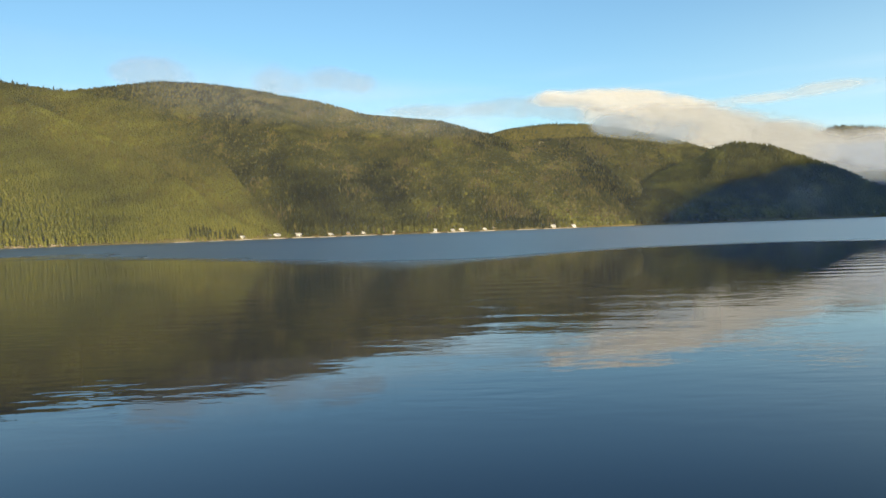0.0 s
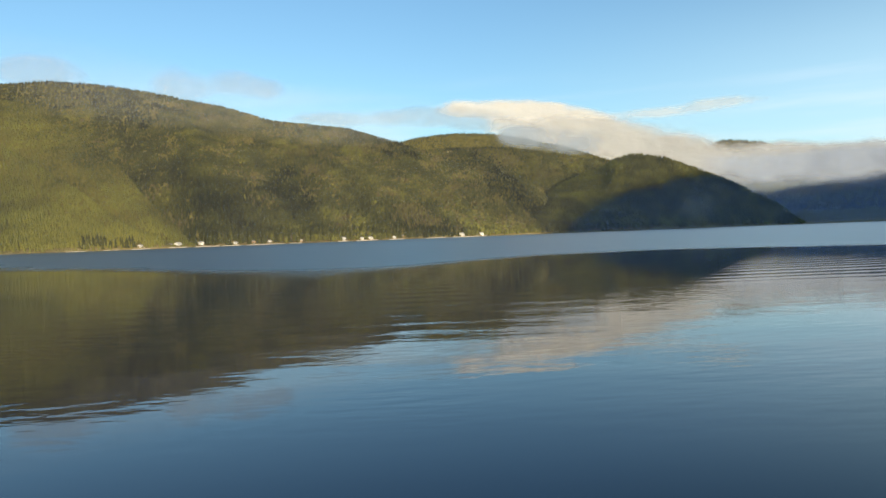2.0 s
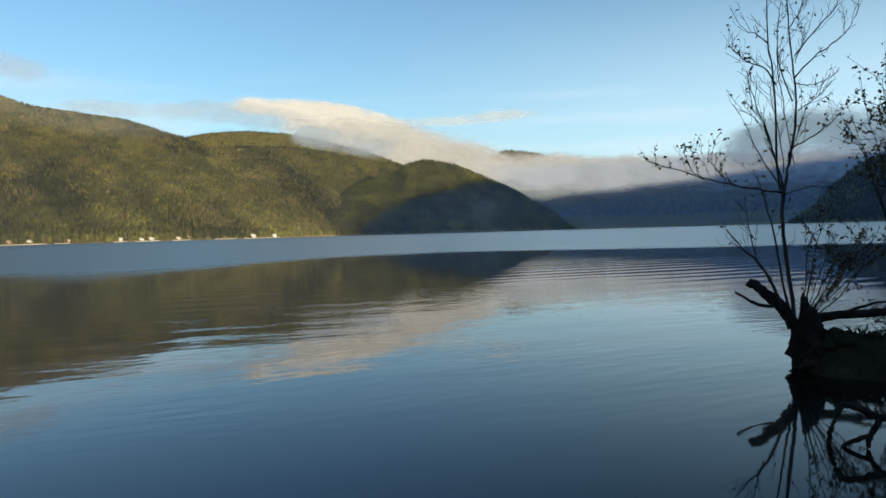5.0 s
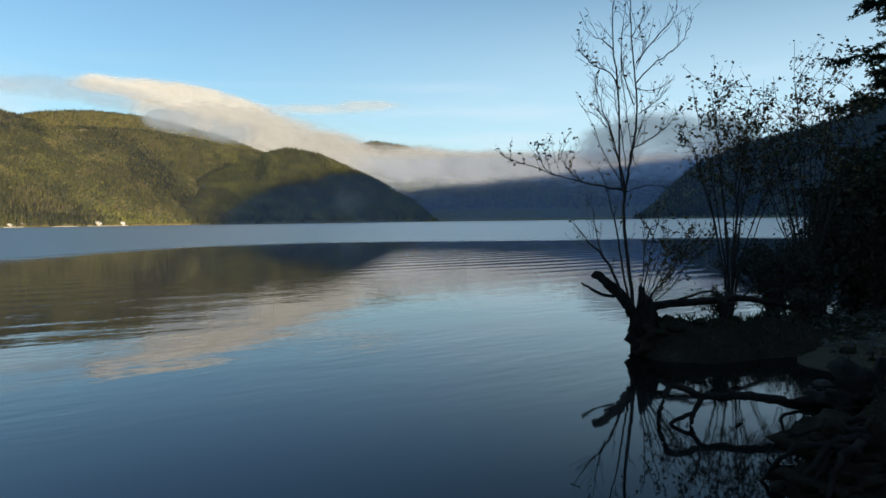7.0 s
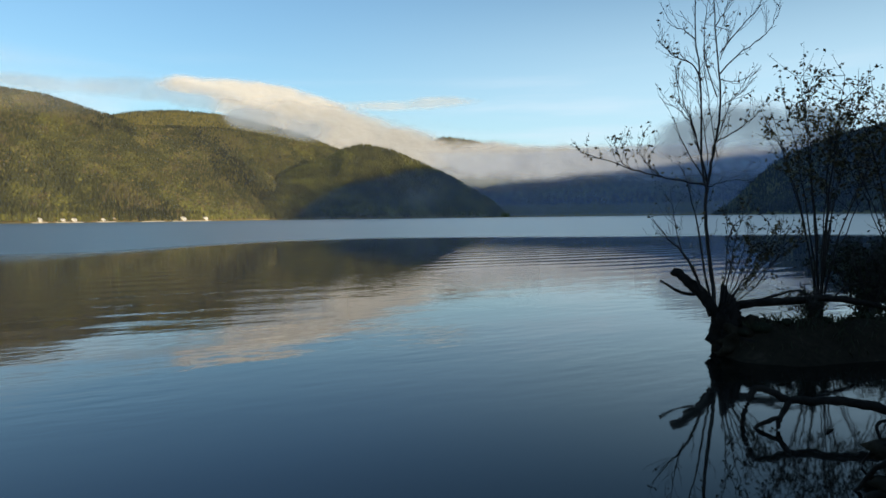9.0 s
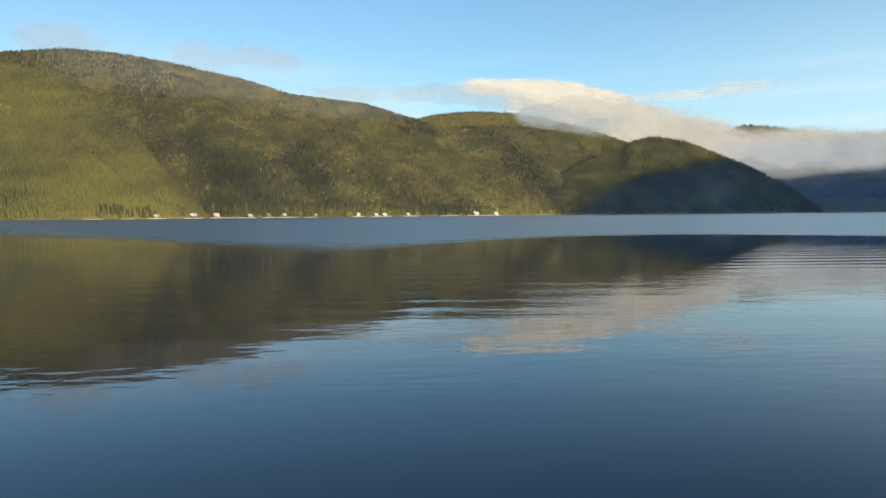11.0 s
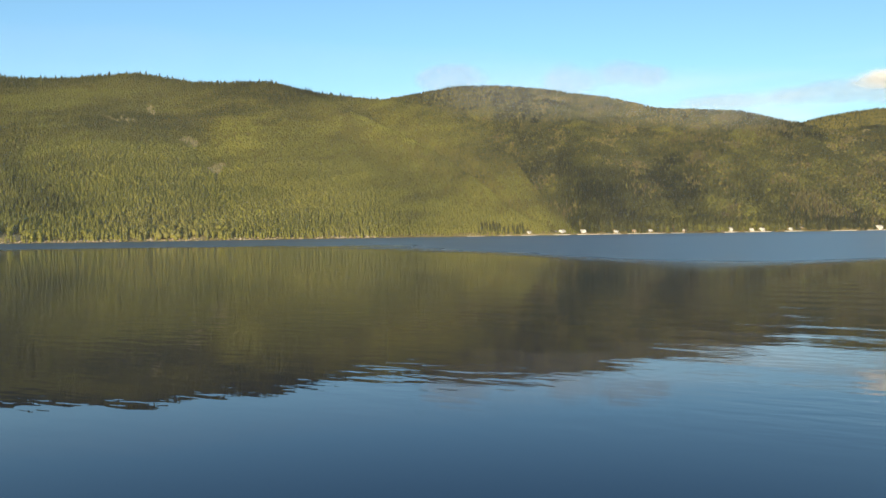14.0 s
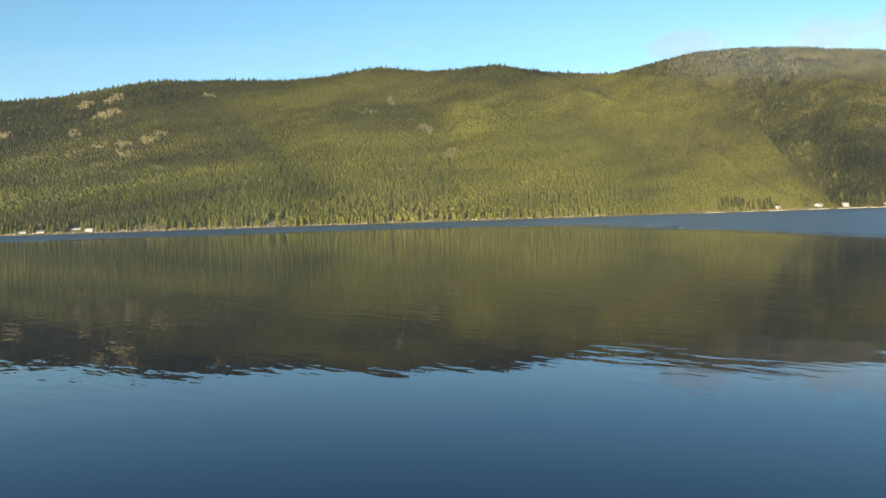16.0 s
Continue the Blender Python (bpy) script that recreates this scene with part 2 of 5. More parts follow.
SAND = surface("pale_beach_stones", ((0.3, (0.3, 0.25, 0.18)), (0.7, (0.56, 0.5, 0.4))), 0.4, 0.9)

# ---- building helpers ----
dice = np.random.default_rng(7)
LATTICE = dice.random((256, 256))


def value_noise(x, y):
    xi, yi = np.floor(x).astype(int), np.floor(y).astype(int)
    fx, fy = x - xi, y - yi
    fx, fy = fx * fx * (3 - 2 * fx), fy * fy * (3 - 2 * fy)
    a, b = LATTICE[xi % 256, yi % 256], LATTICE[(xi + 1) % 256, yi % 256]
    c, d = LATTICE[xi % 256, (yi + 1) % 256], LATTICE[(xi + 1) % 256, (yi + 1) % 256]
    return (a * (1 - fx) + b * fx) * (1 - fy) + (c * (1 - fx) + d * fx) * fy


def fractal(x, y, octaves=4):
    """Noise from -1 to 1 or so."""
    x, y = np.asarray(x, float), np.asarray(y, float)
    total, weight, size = 0, 0.5, 1.0
    for k in range(octaves):
        total = total + weight * (2 * value_noise(x * size + 17.3 * k, y * size + 9.1 * k) - 1)
        weight, size = weight * 0.5, size * 2.03
    return total


def mesh_from(name, verts, faces, material, smooth=False, **attributes):
    """A mesh from arrays of vertices and of triangles or quads, with one float attribute per vertex for each name."""
    verts, faces = np.asarray(verts, np.float32), np.asarray(faces, np.int32)
    me = bpy.data.meshes.new(name)
    n, k = faces.shape
    me.vertices.add(len(verts))
    me.vertices.foreach_set("co", verts.ravel())
    me.loops.add(n * k)
    me.loops.foreach_set("vertex_index", faces.ravel())
    me.polygons.add(n)
    me.polygons.foreach_set("loop_start", np.arange(n, dtype=np.int32) * k)
    me.polygons.foreach_set("use_smooth", np.full(n, smooth))
    for key, values in attributes.items():
        me.attributes.new(key, "FLOAT", "POINT").data.foreach_set("value", np.asarray(values, np.float32))
    me.update(calc_edges=True)
    me.materials.append(material)
    return me


def grid_faces(rows, cols):
    i = np.arange(rows - 1)[:, None] * cols + np.arange(cols - 1)[None]
    i = i.ravel()
    return np.stack([i, i + 1, i + cols + 1, i + cols], 1)


def around(az, r):
    """Plan position at a bearing (degrees, to the left of +y) and distance from the shore where the walk stands."""
    a = np.radians(az)
    return -np.sin(a) * r, np.cos(a) * r


# ---- the lake ----
def make_lake():
    az = np.arange(-180, 180.1, 1.0)
    r = np.concatenate([[0.0], np.geomspace(0.4, 4900, 260)])
    A, R = np.meshgrid(az, r, indexing="ij")
    X, Y = around(A, R)
    # the breeze begins some way out, further off to both sides
    start = np.interp(az, [-70, -45, -24, -19, -14, -10, -6, -2, 5, 10, 16, 23, 29, 40, 52, 62, 90], [60, 57, 57, 56, 51, 44, 40, 37, 33, 39, 54, 76, 98, 122, 150, 165, 165])
    start = np.convolve(np.pad(start, 6, mode="edge"), np.ones(13) / 13, "valid")[:, None]
    spread = np.interp(az, [-30, -12, 2, 12, 30], [0.12, 0.16, 0.36, 0.5, 0.55])[:, None]
    rag = (fractal(X / 14, Y / 14, 3) * 0.5 + fractal(X / 60, Y / 60, 3) * 0.5) * spread
    far = np.clip((np.log(np.maximum(R, 0.1) / start) + rag) / spread + 0.4, 0, 1)
    breeze = far * far * (3 - 2 * far) 
    breeze = np.maximum(breeze, np.interp(az, [-25, 25], [0.02, 0.14])[:, None] * np.clip((R - 9) / 14, 0, 1))     # faint catspaws nearer in
    breeze = np.maximum(breeze, 0.12 * np.exp(-((X - 5.6) ** 2 + (Y - 3.6) ** 2) / 5))     # silty film in the corner behind the driftwood
    patch = np.clip(0.55 + 1.1 * fractal(X / 9 + 5, Y / 9 + 3, 3), 0.12, 1.3)
    chop = 0.3 * np.clip(0.75 + 1.0 * fractal(X / 4 + 15, Y / 4 + 8, 3), 0.3, 1.3) * np.clip((R - 5.5) / 2.5, 0.04, 1) * (1 - 0.85 * np.clip((R - 14) / 14, 0, 1))
    ripple = patch * np.clip((R - 5) / 11, 0.1, 1.0) * (1 - 0.75 * np.clip((R - 40) / 120, 0, 1))
    ripple = ripple * 0.17 * np.interp(az, [2, 25], [1, 0.3])[:, None] * (1 + 0.9 * np.interp(az, [-20, 4], [1, 0])[:, None] * np.exp(-(np.log(np.maximum(R, 0.1) / 20) / 0.55) ** 2))     # a livelier patch further along
    ripple = ripple + 0.12 * np.exp(-((X - 6.2) ** 2 + (Y - 5.1) ** 2) / 1.6)     # wavelets lapping at the mound
    deep = np.clip((0.92 * (Y - 0.5) - 0.392 * X - 0.8 - 3.5 * np.exp(-((X - 6.0) ** 2 + (Y - 5.0) ** 2) / 4)) / 2.6, 0, 1)     # the bed falls away from the near bank
    V = np.stack([X, Y, np.zeros_like(X)], -1).reshape(-1, 3)
    me = mesh_from("lake", V, grid_faces(*A.shape), WATER, True, breeze=breeze.ravel(), film=(breeze * np.interp(az, [-20, 10, 40], [0.7, 0.36, 0.2])[:, None]).ravel(), chop=chop.ravel(), ripple=ripple.ravel(), deep=deep.ravel())
    tagged(new("water", me), "calm dark blue lake water with faint ripples mirroring the hills", "lake", kind="structure")


make_lake()

# ---- the mountains ----
class Range:
    """A wooded mountainside that rises from its shore to its crest. knots: bearing, height of the crest as seen from the lake shore
    in degrees, distance of the shore, distance of the crest (metres)."""

    def __init__(self, knots, lean=0.82, spurs=0.16, spur_size=(5.0, 1.4), skew=6.0, seed=0, canopy=11.0, bare=(), folds=()):
        k = np.array(sorted(knots), float)
        self.az = np.arange(k[0, 0], k[-1, 0] + 0.05, 0.1)
        pad = np.ones(9) / 9

        def column(j):
            v = np.interp(self.az, k[:, 0], k[:, j])
            return np.convolve(np.pad(v, 4, mode="edge"), pad, "valid")

        self.el, self.near, self.far = column(1), column(2), column(3)
        self.lean, self.spurs, self.size, self.skew, self.seed, self.canopy, self.bare, self.folds = lean, spurs, spur_size, skew, seed, canopy, bare, folds

    def at(self, az, t):
        """Place at a bearing and a share t of the way from shore to crest, and how bare of trees it is."""
        az, t = np.asarray(az, float), np.asarray(t, float)
        el, near, far = (np.interp(az, self.az, v) for v in (self.el, self.near, self.far))
        r = near + (far - near) * t
        s = np.clip(t, 0, 1)
        rise = s ** self.lean
        n = fractal((az + self.skew * s) / self.size[0] + self.seed, s * self.size[1] + self.seed * 3.7, 4)
        n = 0.5 * n + 0.5 * (0.35 - np.abs(fractal((az + self.skew * s) / (self.size[0] * 0.7) + self.seed * 2.1, s * self.size[1] * 0.7, 3)) * 1.6)
        rise = rise + self.spurs * n * np.clip(s * (1 - s) * 4, 0, 1)
        for fa, slant, wide, lift in self.folds:     # single large spurs and gullies
            rise = rise + lift * np.exp(-((az - fa - slant * s) / wide) ** 2) * np.clip(s * (1 - s) * 4, 0, 1)
        crest = np.maximum(np.tan(np.radians(el)) - self.canopy / far, 0.001)
        z = r * crest * rise + EYE_HEIGHT * s
        z = np.where(t > 1, z - (r - far) * 0.35, z)
        z = np.where(t < 0, t * 60, z)
        x, y = around(az, r)
        bare = np.zeros_like(x)
        for ba, bt, wa, wt in self.bare:
            d = ((az - ba) / (wa * 0.85)) ** 2 + ((t - bt) / (wt * 1.1)) ** 2 + 2.4 * fractal(az * 3.2 + t * 22 + bt * 50, t * 55 - az * 1.2, 5)
            bare = np.maximum(bare, np.clip((1.3 - d) * 2.5, 0, 1))
        shore = np.clip(1 - (r - near) / (10 + 6 * fractal(az * 1.7, az * 0 + self.seed, 3)), 0, 1)
        return x, y, z, np.maximum(bare, shore)

    def build(self, name, label, steps=56, fine=1):
        az = self.az[::fine]
        t = np.concatenate([[-0.03], np.linspace(0, 1, steps), [1.06, 1.2]])
        A, T = np.meshgrid(az, t, indexing="ij")
        x, y, z, bare = self.at(A, T)
        me = mesh_from(name, np.stack([x, y, z], -1).reshape(-1, 3), grid_faces(*A.shape), SLOPE, True, bare=bare.ravel())
        return tagged(new(name, me), label, "mountain", kind="structure")

    def scatter(self, count, low=0.0, high=1.02, limits=None):
        """Bearings and shares of random trees, evenly spread over the ground."""
        lo, hi = limits or (self.az[0], self.az[-1])
        az = dice.uniform(lo, hi, count * 2)
        t = dice.uniform(low, high, count * 2)
        near, far = np.interp(az, self.az, self.near), np.interp(az, self.az, self.far)
        area = (near + (far - near) * t) * (far - near)
        keep = dice.random(count * 2) < area / area.max()
        return az[keep], t[keep]


CONE = np.array([(math.cos(a) * r, math.sin(a) * r, z) for r, z in ((1.0, 0.08), (0.66, 0.42)) for a in np.arange(5) * math.pi * 0.4 + r]
                + [(0, 0, 0.66), (0, 0, 1.0)])
CONE_FACES = np.array([(b + i, b + (i + 1) % 5, top) for b, top in ((0, 10), (5, 11)) for i in range(5)])
CLUMP = np.array([(math.cos(a) * r, math.sin(a) * r, z) for r, z in ((0.7, 0.18), (1.0, 0.55), (0.6, 0.86)) for a in np.arange(5) * math.pi * 0.4 + z]
                 + [(0, 0, 1.0)])
CLUMP_FACES = np.array([f for b in (0, 5) for i in range(5) for f in ((b + i, b + (i + 1) % 5, b + 5 + (i + 1) % 5), (b + i, b + 5 + (i + 1) % 5, b + 5 + i))]
                       + [(10 + i, 10 + (i + 1) % 5, 15) for i in range(5)])


def forest(name, label, land, count, tall=(15, 26), leafy=0.25, tone=0.4, limits=None, patch=130.0, low=0.0, high=1.02, dark=(), top=1.0, fall=0.0, across=((-180, 0), (180, 0)), brown=9.0, mottle=0.16):
    """All the trees of one mountainside: spired conifers with stands of broadleaved trees between them."""
    az, t = land.scatter(count, low=low, high=high, limits=limits)
    x, y, z, bare = land.at(az, t)
    keep = dice.random(len(x)) > bare * 0.86
    for (cx, cy, _), reach in CLEARINGS:
        keep &= np.hypot(x - cx, y - cy) > reach
    x, y, z, t = x[keep], y[keep], z[keep], t[keep]
    stand = fractal(x / patch, z / patch, 4)
    broad = stand + dice.normal(0, 0.1, len(x)) > 0.5 - leafy * 1.6
    hue = fractal(x / (patch * 1.7) + 40, 0.9 * z / patch + 11, 3)
    tones = np.clip(tone + 0.3 * hue + dice.normal(0, 0.05, len(x)) + mottle * fractal(x / 38 + 9, z / 24, 3), 0.0, 0.8)
    # tone shifted by bearing
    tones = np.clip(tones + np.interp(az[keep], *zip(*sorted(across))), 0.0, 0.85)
    tones = np.where(broad, np.clip(tones + 0.04 + dice.normal(0, 0.05, len(x)), 0.2, 1.0), tones)
    shade = np.zeros(len(x))
    for fa, slant, wide in dark:     # darker bands: shade painted beside spurs, and stands of dark conifers
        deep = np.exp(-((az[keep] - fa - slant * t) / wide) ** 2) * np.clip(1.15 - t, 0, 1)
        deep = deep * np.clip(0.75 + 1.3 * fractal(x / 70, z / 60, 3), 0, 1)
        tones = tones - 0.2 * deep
        broad &= dice.random(len(x)) > deep
        shade = np.maximum(shade, deep)
    # lighter low on the slope, darker towards the crest
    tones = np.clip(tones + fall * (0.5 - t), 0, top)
    turned = 0.6 * fractal(x / 60 + 70, z / 45 + 5, 3) + dice.normal(0, 0.13, len(x)) > brown + 0.5 * shade     # stands already turned brown
    tones = np.where(turned, np.clip(0.94 + dice.normal(0, 0.04, len(x)), 0.85, 1.0), tones)
    verts, faces, values, base = [], [], [], 0
    for pick, shape, tri, wide in ((~broad, CONE, CONE_FACES, 0.225), (broad, CLUMP, CLUMP_FACES, 0.44)):
        n = int(pick.sum())
        if not n:
            continue
        h = dice.uniform(*tall, n) * (0.72 if wide > 0.3 else 1.0) * (1 - 0.4 * np.clip(t[pick] * 2.2, 0, 1))
        w = h * wide * dice.uniform(0.75, 1.3, n)
        turn = dice.uniform(0, 6.28, n)
        c, s = np.cos(turn)[:, None], np.sin(turn)[:, None]
        jitter = dice.uniform(0.72, 1.28, (n, len(shape)))
        px, py = shape[:, 0] * jitter * w[:, None], shape[:, 1] * jitter * w[:, None]
        v = np.stack([px * c - py * s + x[pick, None], px * s + py * c + y[pick, None],
                      shape[:, 2] * h[:, None] * (0.9 + 0.2 * jitter) / 1.0 + z[pick, None] - 0.8], -1)
        verts.append(v.reshape(-1, 3))
        faces.append((np.arange(n)[:, None, None] * len(shape) + tri[None] + base).reshape(-1, 3))
        values.append(np.repeat(tones[pick], len(shape)))
        base += n * len(shape)
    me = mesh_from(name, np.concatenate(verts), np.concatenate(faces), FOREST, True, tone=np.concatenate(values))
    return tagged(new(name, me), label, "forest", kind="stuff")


ridge_left = Range([(92, 6.0, 1050, 2000), (78, 8.4, 980, 1950), (73.2, 9.2, 950, 1900), (70, 9.65, 935, 1880), (66.5, 10.45, 920, 1850), (63.4, 11.15, 915, 1840),
                    (58, 11.38, 905, 1850), (53.8, 11.45, 905, 1860), (51, 11.7, 910, 1870), (46.4, 12.45, 925, 1880), (42, 12.05, 940, 1900),
                    (36.7, 12.35, 970, 1930), (33, 11.6, 1000, 1960), (28, 11.1, 1050, 1980), (24.5, 10.7, 1090, 1920), (22, 10.3, 1120, 1830), (20, 9.4, 1145, 1720),
                    (18.3, 7.5, 1170, 1600), (16.7, 5.8, 1190, 1500), (15.7, 4.3, 1205, 1440), (14, 2.6, 1240, 1370), (12.8, 1.4, 1262, 1320), (12.1, 0.2, 1275, 1290)],
                   spurs=0.12, spur_size=(9.0, 1.3), skew=-9.0, seed=3, canopy=8.0,
                   folds=((14.0, 20.5, 1.9, 0.1), (10.6, 20.5, 2.0, -0.1), (33.0, 14.0, 3.0, -0.06), (44.0, 12.0, 3.0, 0.06)),
                   bare=((45.2, 0.80, 0.45, 0.028), (42.7, 0.61, 0.9, 0.026), (40.6, 0.42, 1.0, 0.034), (47.2, 0.69, 0.9, 0.02), (67.93, 0.89, 0.53, 0.027), (67.13, 0.78, 0.58, 0.027), (66.2, 0.79, 0.67, 0.021), (68.73, 0.67, 0.45, 0.03), (71.67, 0.5, 0.54, 0.023), (68.96, 0.51, 0.8, 0.026), (67.59, 0.41, 0.74, 0.026), (67.35, 0.56, 0.67, 0.022), (65.42, 0.48, 0.67, 0.03), (63.96, 0.55, 0.63, 0.029), (63.22, 0.59, 0.68, 0.021), (63.08, 0.35, 0.72, 0.027), (59.42, 0.88, 0.56, 0.02), (73.16, 0.7, 0.75, 0.026), (66.1, 0.91, 0.7, 0.031), (65.77, 0.54, 0.7, 0.031),
                         (55.0, 0.02, 1.6, 0.012), (64.0, 0.01, 1.4, 0.012), (42.0, 0.008, 0.8, 0.006)))
ridge_middle = Range([(34, 9.0, 1700, 2900), (27.5, 11.0, 1600, 2900), (25, 11.4, 1500, 2850), (21.6, 11.95, 1350, 2800), (18, 11.9, 1240, 2800), (14.5, 11.45, 1260, 2800),
                      (9.5, 10.62, 1350, 2820), (5.9, 9.6, 1440, 2840), (0, 8.95, 1620, 2880), (-4.2, 7.7, 1800, 2920), (-7, 6.65, 1940, 2880), (-8.7, 6.0, 2040, 2820), (-10.4, 5.2, 2140, 2760), (-11.5, 3.9, 2210, 2710),
                      (-13.3, 2.5, 2330, 2660), (-15.1, 1.2, 2480, 2620), (-16.3, 0.1, 2580, 2600)], spurs=0.17, spur_size=(7.5, 1.2), skew=-7.0, seed=8, canopy=3.0,
                     folds=((17.5, 5.0, 3.2, -0.16), (9.0, 6.0, 3.0, 0.13), (3.5, 4.0, 1.6, -0.09), (-3.0, 5.0, 2.6, 0.08)))
ridge_back = Range([(6, 5.8, 2700, 3500), (-2, 6.9, 2700, 3500), (-6, 7.15, 2700, 3500), (-9, 7.2, 2700, 3500), (-12.3, 7.12, 2700, 3500), (-14.2, 6.85, 2700, 3500), (-15.9, 6.6, 2700, 3500),
                    (-18.4, 6.05, 2700, 3480), (-20.7, 5.56, 2750, 3450), (-26, 3.8, 2800, 3400)], spurs=0.2, spur_size=(4.5, 1.2), skew=-6.0, seed=14, canopy=5.0, folds=((-20.5, 9.0, 1.4, -0.1), (-16.0, 8.0, 1.6, 0.1)),
                   bare=((-12.6, 0.66, 0.35, 0.025), (-8.2, 0.93, 0.4, 0.02)))
ridge_high = Range([(2, 6.6, 3560, 3900), (-3.6, 7.75, 3560, 3900), (-4.6, 7.95, 3560, 3900), (-5.75, 8.2, 3560, 3900), (-8.6, 8.4, 3560, 3900), (-11.8, 8.22, 3560, 3900), (-14, 7.8, 3560, 3900), (-18, 6.8, 3560, 3900), (-22, 5.2, 3560, 3900)],
                   spurs=0.06, spur_size=(5.0, 1.0), seed=16, canopy=6.0)
headland = Range([(-12.2, 0.1, 2480, 2700), (-13.5, 1.2, 2485, 2940), (-15, 2.5, 2490, 3000), (-16.8, 3.8, 2500, 3040), (-18.4, 4.6, 2505, 3050), (-19.6, 5.0, 2505, 3040), (-20.5, 5.3, 2505, 3020), (-21.1, 5.72, 2500, 3000), (-22.7, 6.08, 2490, 2970), (-25.1, 5.66, 2490, 2930),
                  (-27.3, 4.68, 2510, 2900), (-29.5, 3.68, 2540, 2870), (-31.3, 2.68, 2580, 2830), (-33.2, 1.5, 2630, 2790), (-34.6, 0.1, 2690, 2720)], spurs=0.10, spur_size=(5.0, 1.0), skew=3.0, seed=21, lean=0.7)
far_ridge = Range([(-24, 3.2, 4000, 4600), (-31, 3.7, 4050, 4650), (-38, 3.6, 4100, 4650), (-45, 3.7, 4100, 4650), (-51, 3.9, 4000, 4600), (-57, 4.4, 3900, 4600), (-64, 5.0, 3700, 4500)],
                  spurs=0.12, spur_size=(6.0, 1.0), seed=27)
far_summit = Range([(-23.0, 5.5, 4300, 4720), (-24.6, 7.0, 4300, 4720), (-25.1, 7.35, 4300, 4720), (-25.9, 7.1, 4300, 4720), (-26.5, 6.85, 4300, 4720), (-27.4, 5.9, 4300, 4720), (-28.5, 6.3, 4300, 4720), (-28.9, 6.6, 4300, 4720), (-29.9, 6.58, 4300, 4720), (-31.0, 6.4, 4300, 4720), (-32.1, 6.25, 4300, 4720), (-32.8, 5.9, 4300, 4720), (-35, 4.5, 4300, 4720)],
                   spurs=0.05, seed=31)
hill_right = Range([(-50.2, 0.1, 2520, 2560), (-51.8, 1.5, 2450, 2620), (-53.1, 2.8, 2380, 2700), (-54.3, 3.95, 2250, 2800), (-58.4, 5.7, 1750, 2950), (-62, 6.45, 1050, 3000), (-64, 6.9, 620, 3000), (-68, 7.9, 130, 2950),
                    (-72, 8.4, 80, 2500), (-80, 7.0, 50, 1500), (-95, 7, 34, 800), (-120, 9, 26, 420), (-150, 10, 24, 380), (-180, 10, 24, 380), (-215, 9, 26, 420), (-245, 6, 32, 500), (-268, 3, 50, 500)],
                   spurs=0.10, spur_size=(6.0, 1.0), seed=35, lean=0.9)


def make_shading_ridge():
    """The high ridge on the near side of the lake, behind the walk, whose shadow lies on the headland."""
    X, Y = np.meshgrid(np.linspace(1150, 4400, 120), np.linspace(-1000, 120, 50), indexing="ij")
    top = np.interp(X, (1400, 1480, 1560, 1639, 1761, 1845, 1945, 2039, 2171, 2500, 4400), (0, 290, 360, 408, 452, 468, 464, 500, 526, 560, 640)) + 9 * fractal(X / 120, Y / 120, 4)
    Z = top * np.exp(-((Y + 300) / 250) ** 2) - 4
    me = mesh_from("ridge", np.stack([X, Y, Z], -1).reshape(-1, 3), grid_faces(*X.shape), SLOPE, True, bare=np.zeros(X.size))
    tagged(new("ridge_behind", me), "high forested ridge on the near side of the lake", "mountain", kind="structure")


make_shading_ridge()
# cottages along the far shore: bearing, metres behind the waterline, width, depth, wall height, white or tan, pale or dark roof, rise of the plinth
COTTAGES = [(ridge_left, (15.95, 7, 7.6, 5.1, 2.4, 1, 1, 1)), (ridge_left, (13.9, 16, 7.6, 6, 2.6, 1, 0, 0.8)), (ridge_left, (13.3, 14, 11.9, 7.6, 3.7, 1, 1, 1)),
            (ridge_middle, (11.65, 12, 9.3, 6.8, 4.2, 1, 1, 0.8)), (ridge_middle, (9.1, 10, 8.5, 6, 3.2, 1, 1, 0.2)), (ridge_middle, (7.75, 12, 6.8, 6, 4, 0, 0, 0.8)),
            (ridge_middle, (6.55, 14, 8.5, 6.8, 3.2, 1, 1, 1)), (ridge_middle, (4.1, 12, 8.5, 6.8, 2.9, 0, 1, 0.8)), (ridge_middle, (0.7, 10, 9.3, 7.6, 5.1, 1, 1, 0.5)),
            (ridge_middle, (-0.75, 12, 10.2, 6.8, 3.7, 1, 1, 0.5)), (ridge_middle, (-1.5, 11, 11.9, 7.6, 4.8, 1, 1, 0.2)), (ridge_middle, (-3.4, 11, 9.3, 6.8, 4.5, 1, 1, 0.2)),
            (ridge_middle, (-4.05, 21, 10.2, 6.8, 4.8, 0, 0, 1.5)), (ridge_middle, (-8.9, 15, 18.7, 11.9, 6, 1, 1, 1)), (ridge_middle, (-10.5, 12, 13.6, 8.5, 6, 1, 1, 0.8)),
            (ridge_left, (72.3, 9, 7.5, 5.0, 1.5, 1, 0, 0.2)), (ridge_left, (71.2, 7, 7.6, 5, 1.3, 1, 0, 0.1)), (ridge_left, (69, 14, 10, 5.6, 1.7, 0, 1, 0.8)),
            (ridge_left, (68.1, 7, 8, 4.8, 1.6, 1, 1, 0.2)), (ridge_left, (64.3, 14, 6.0, 4.6, 1.6, 1, 0, 0.5))]


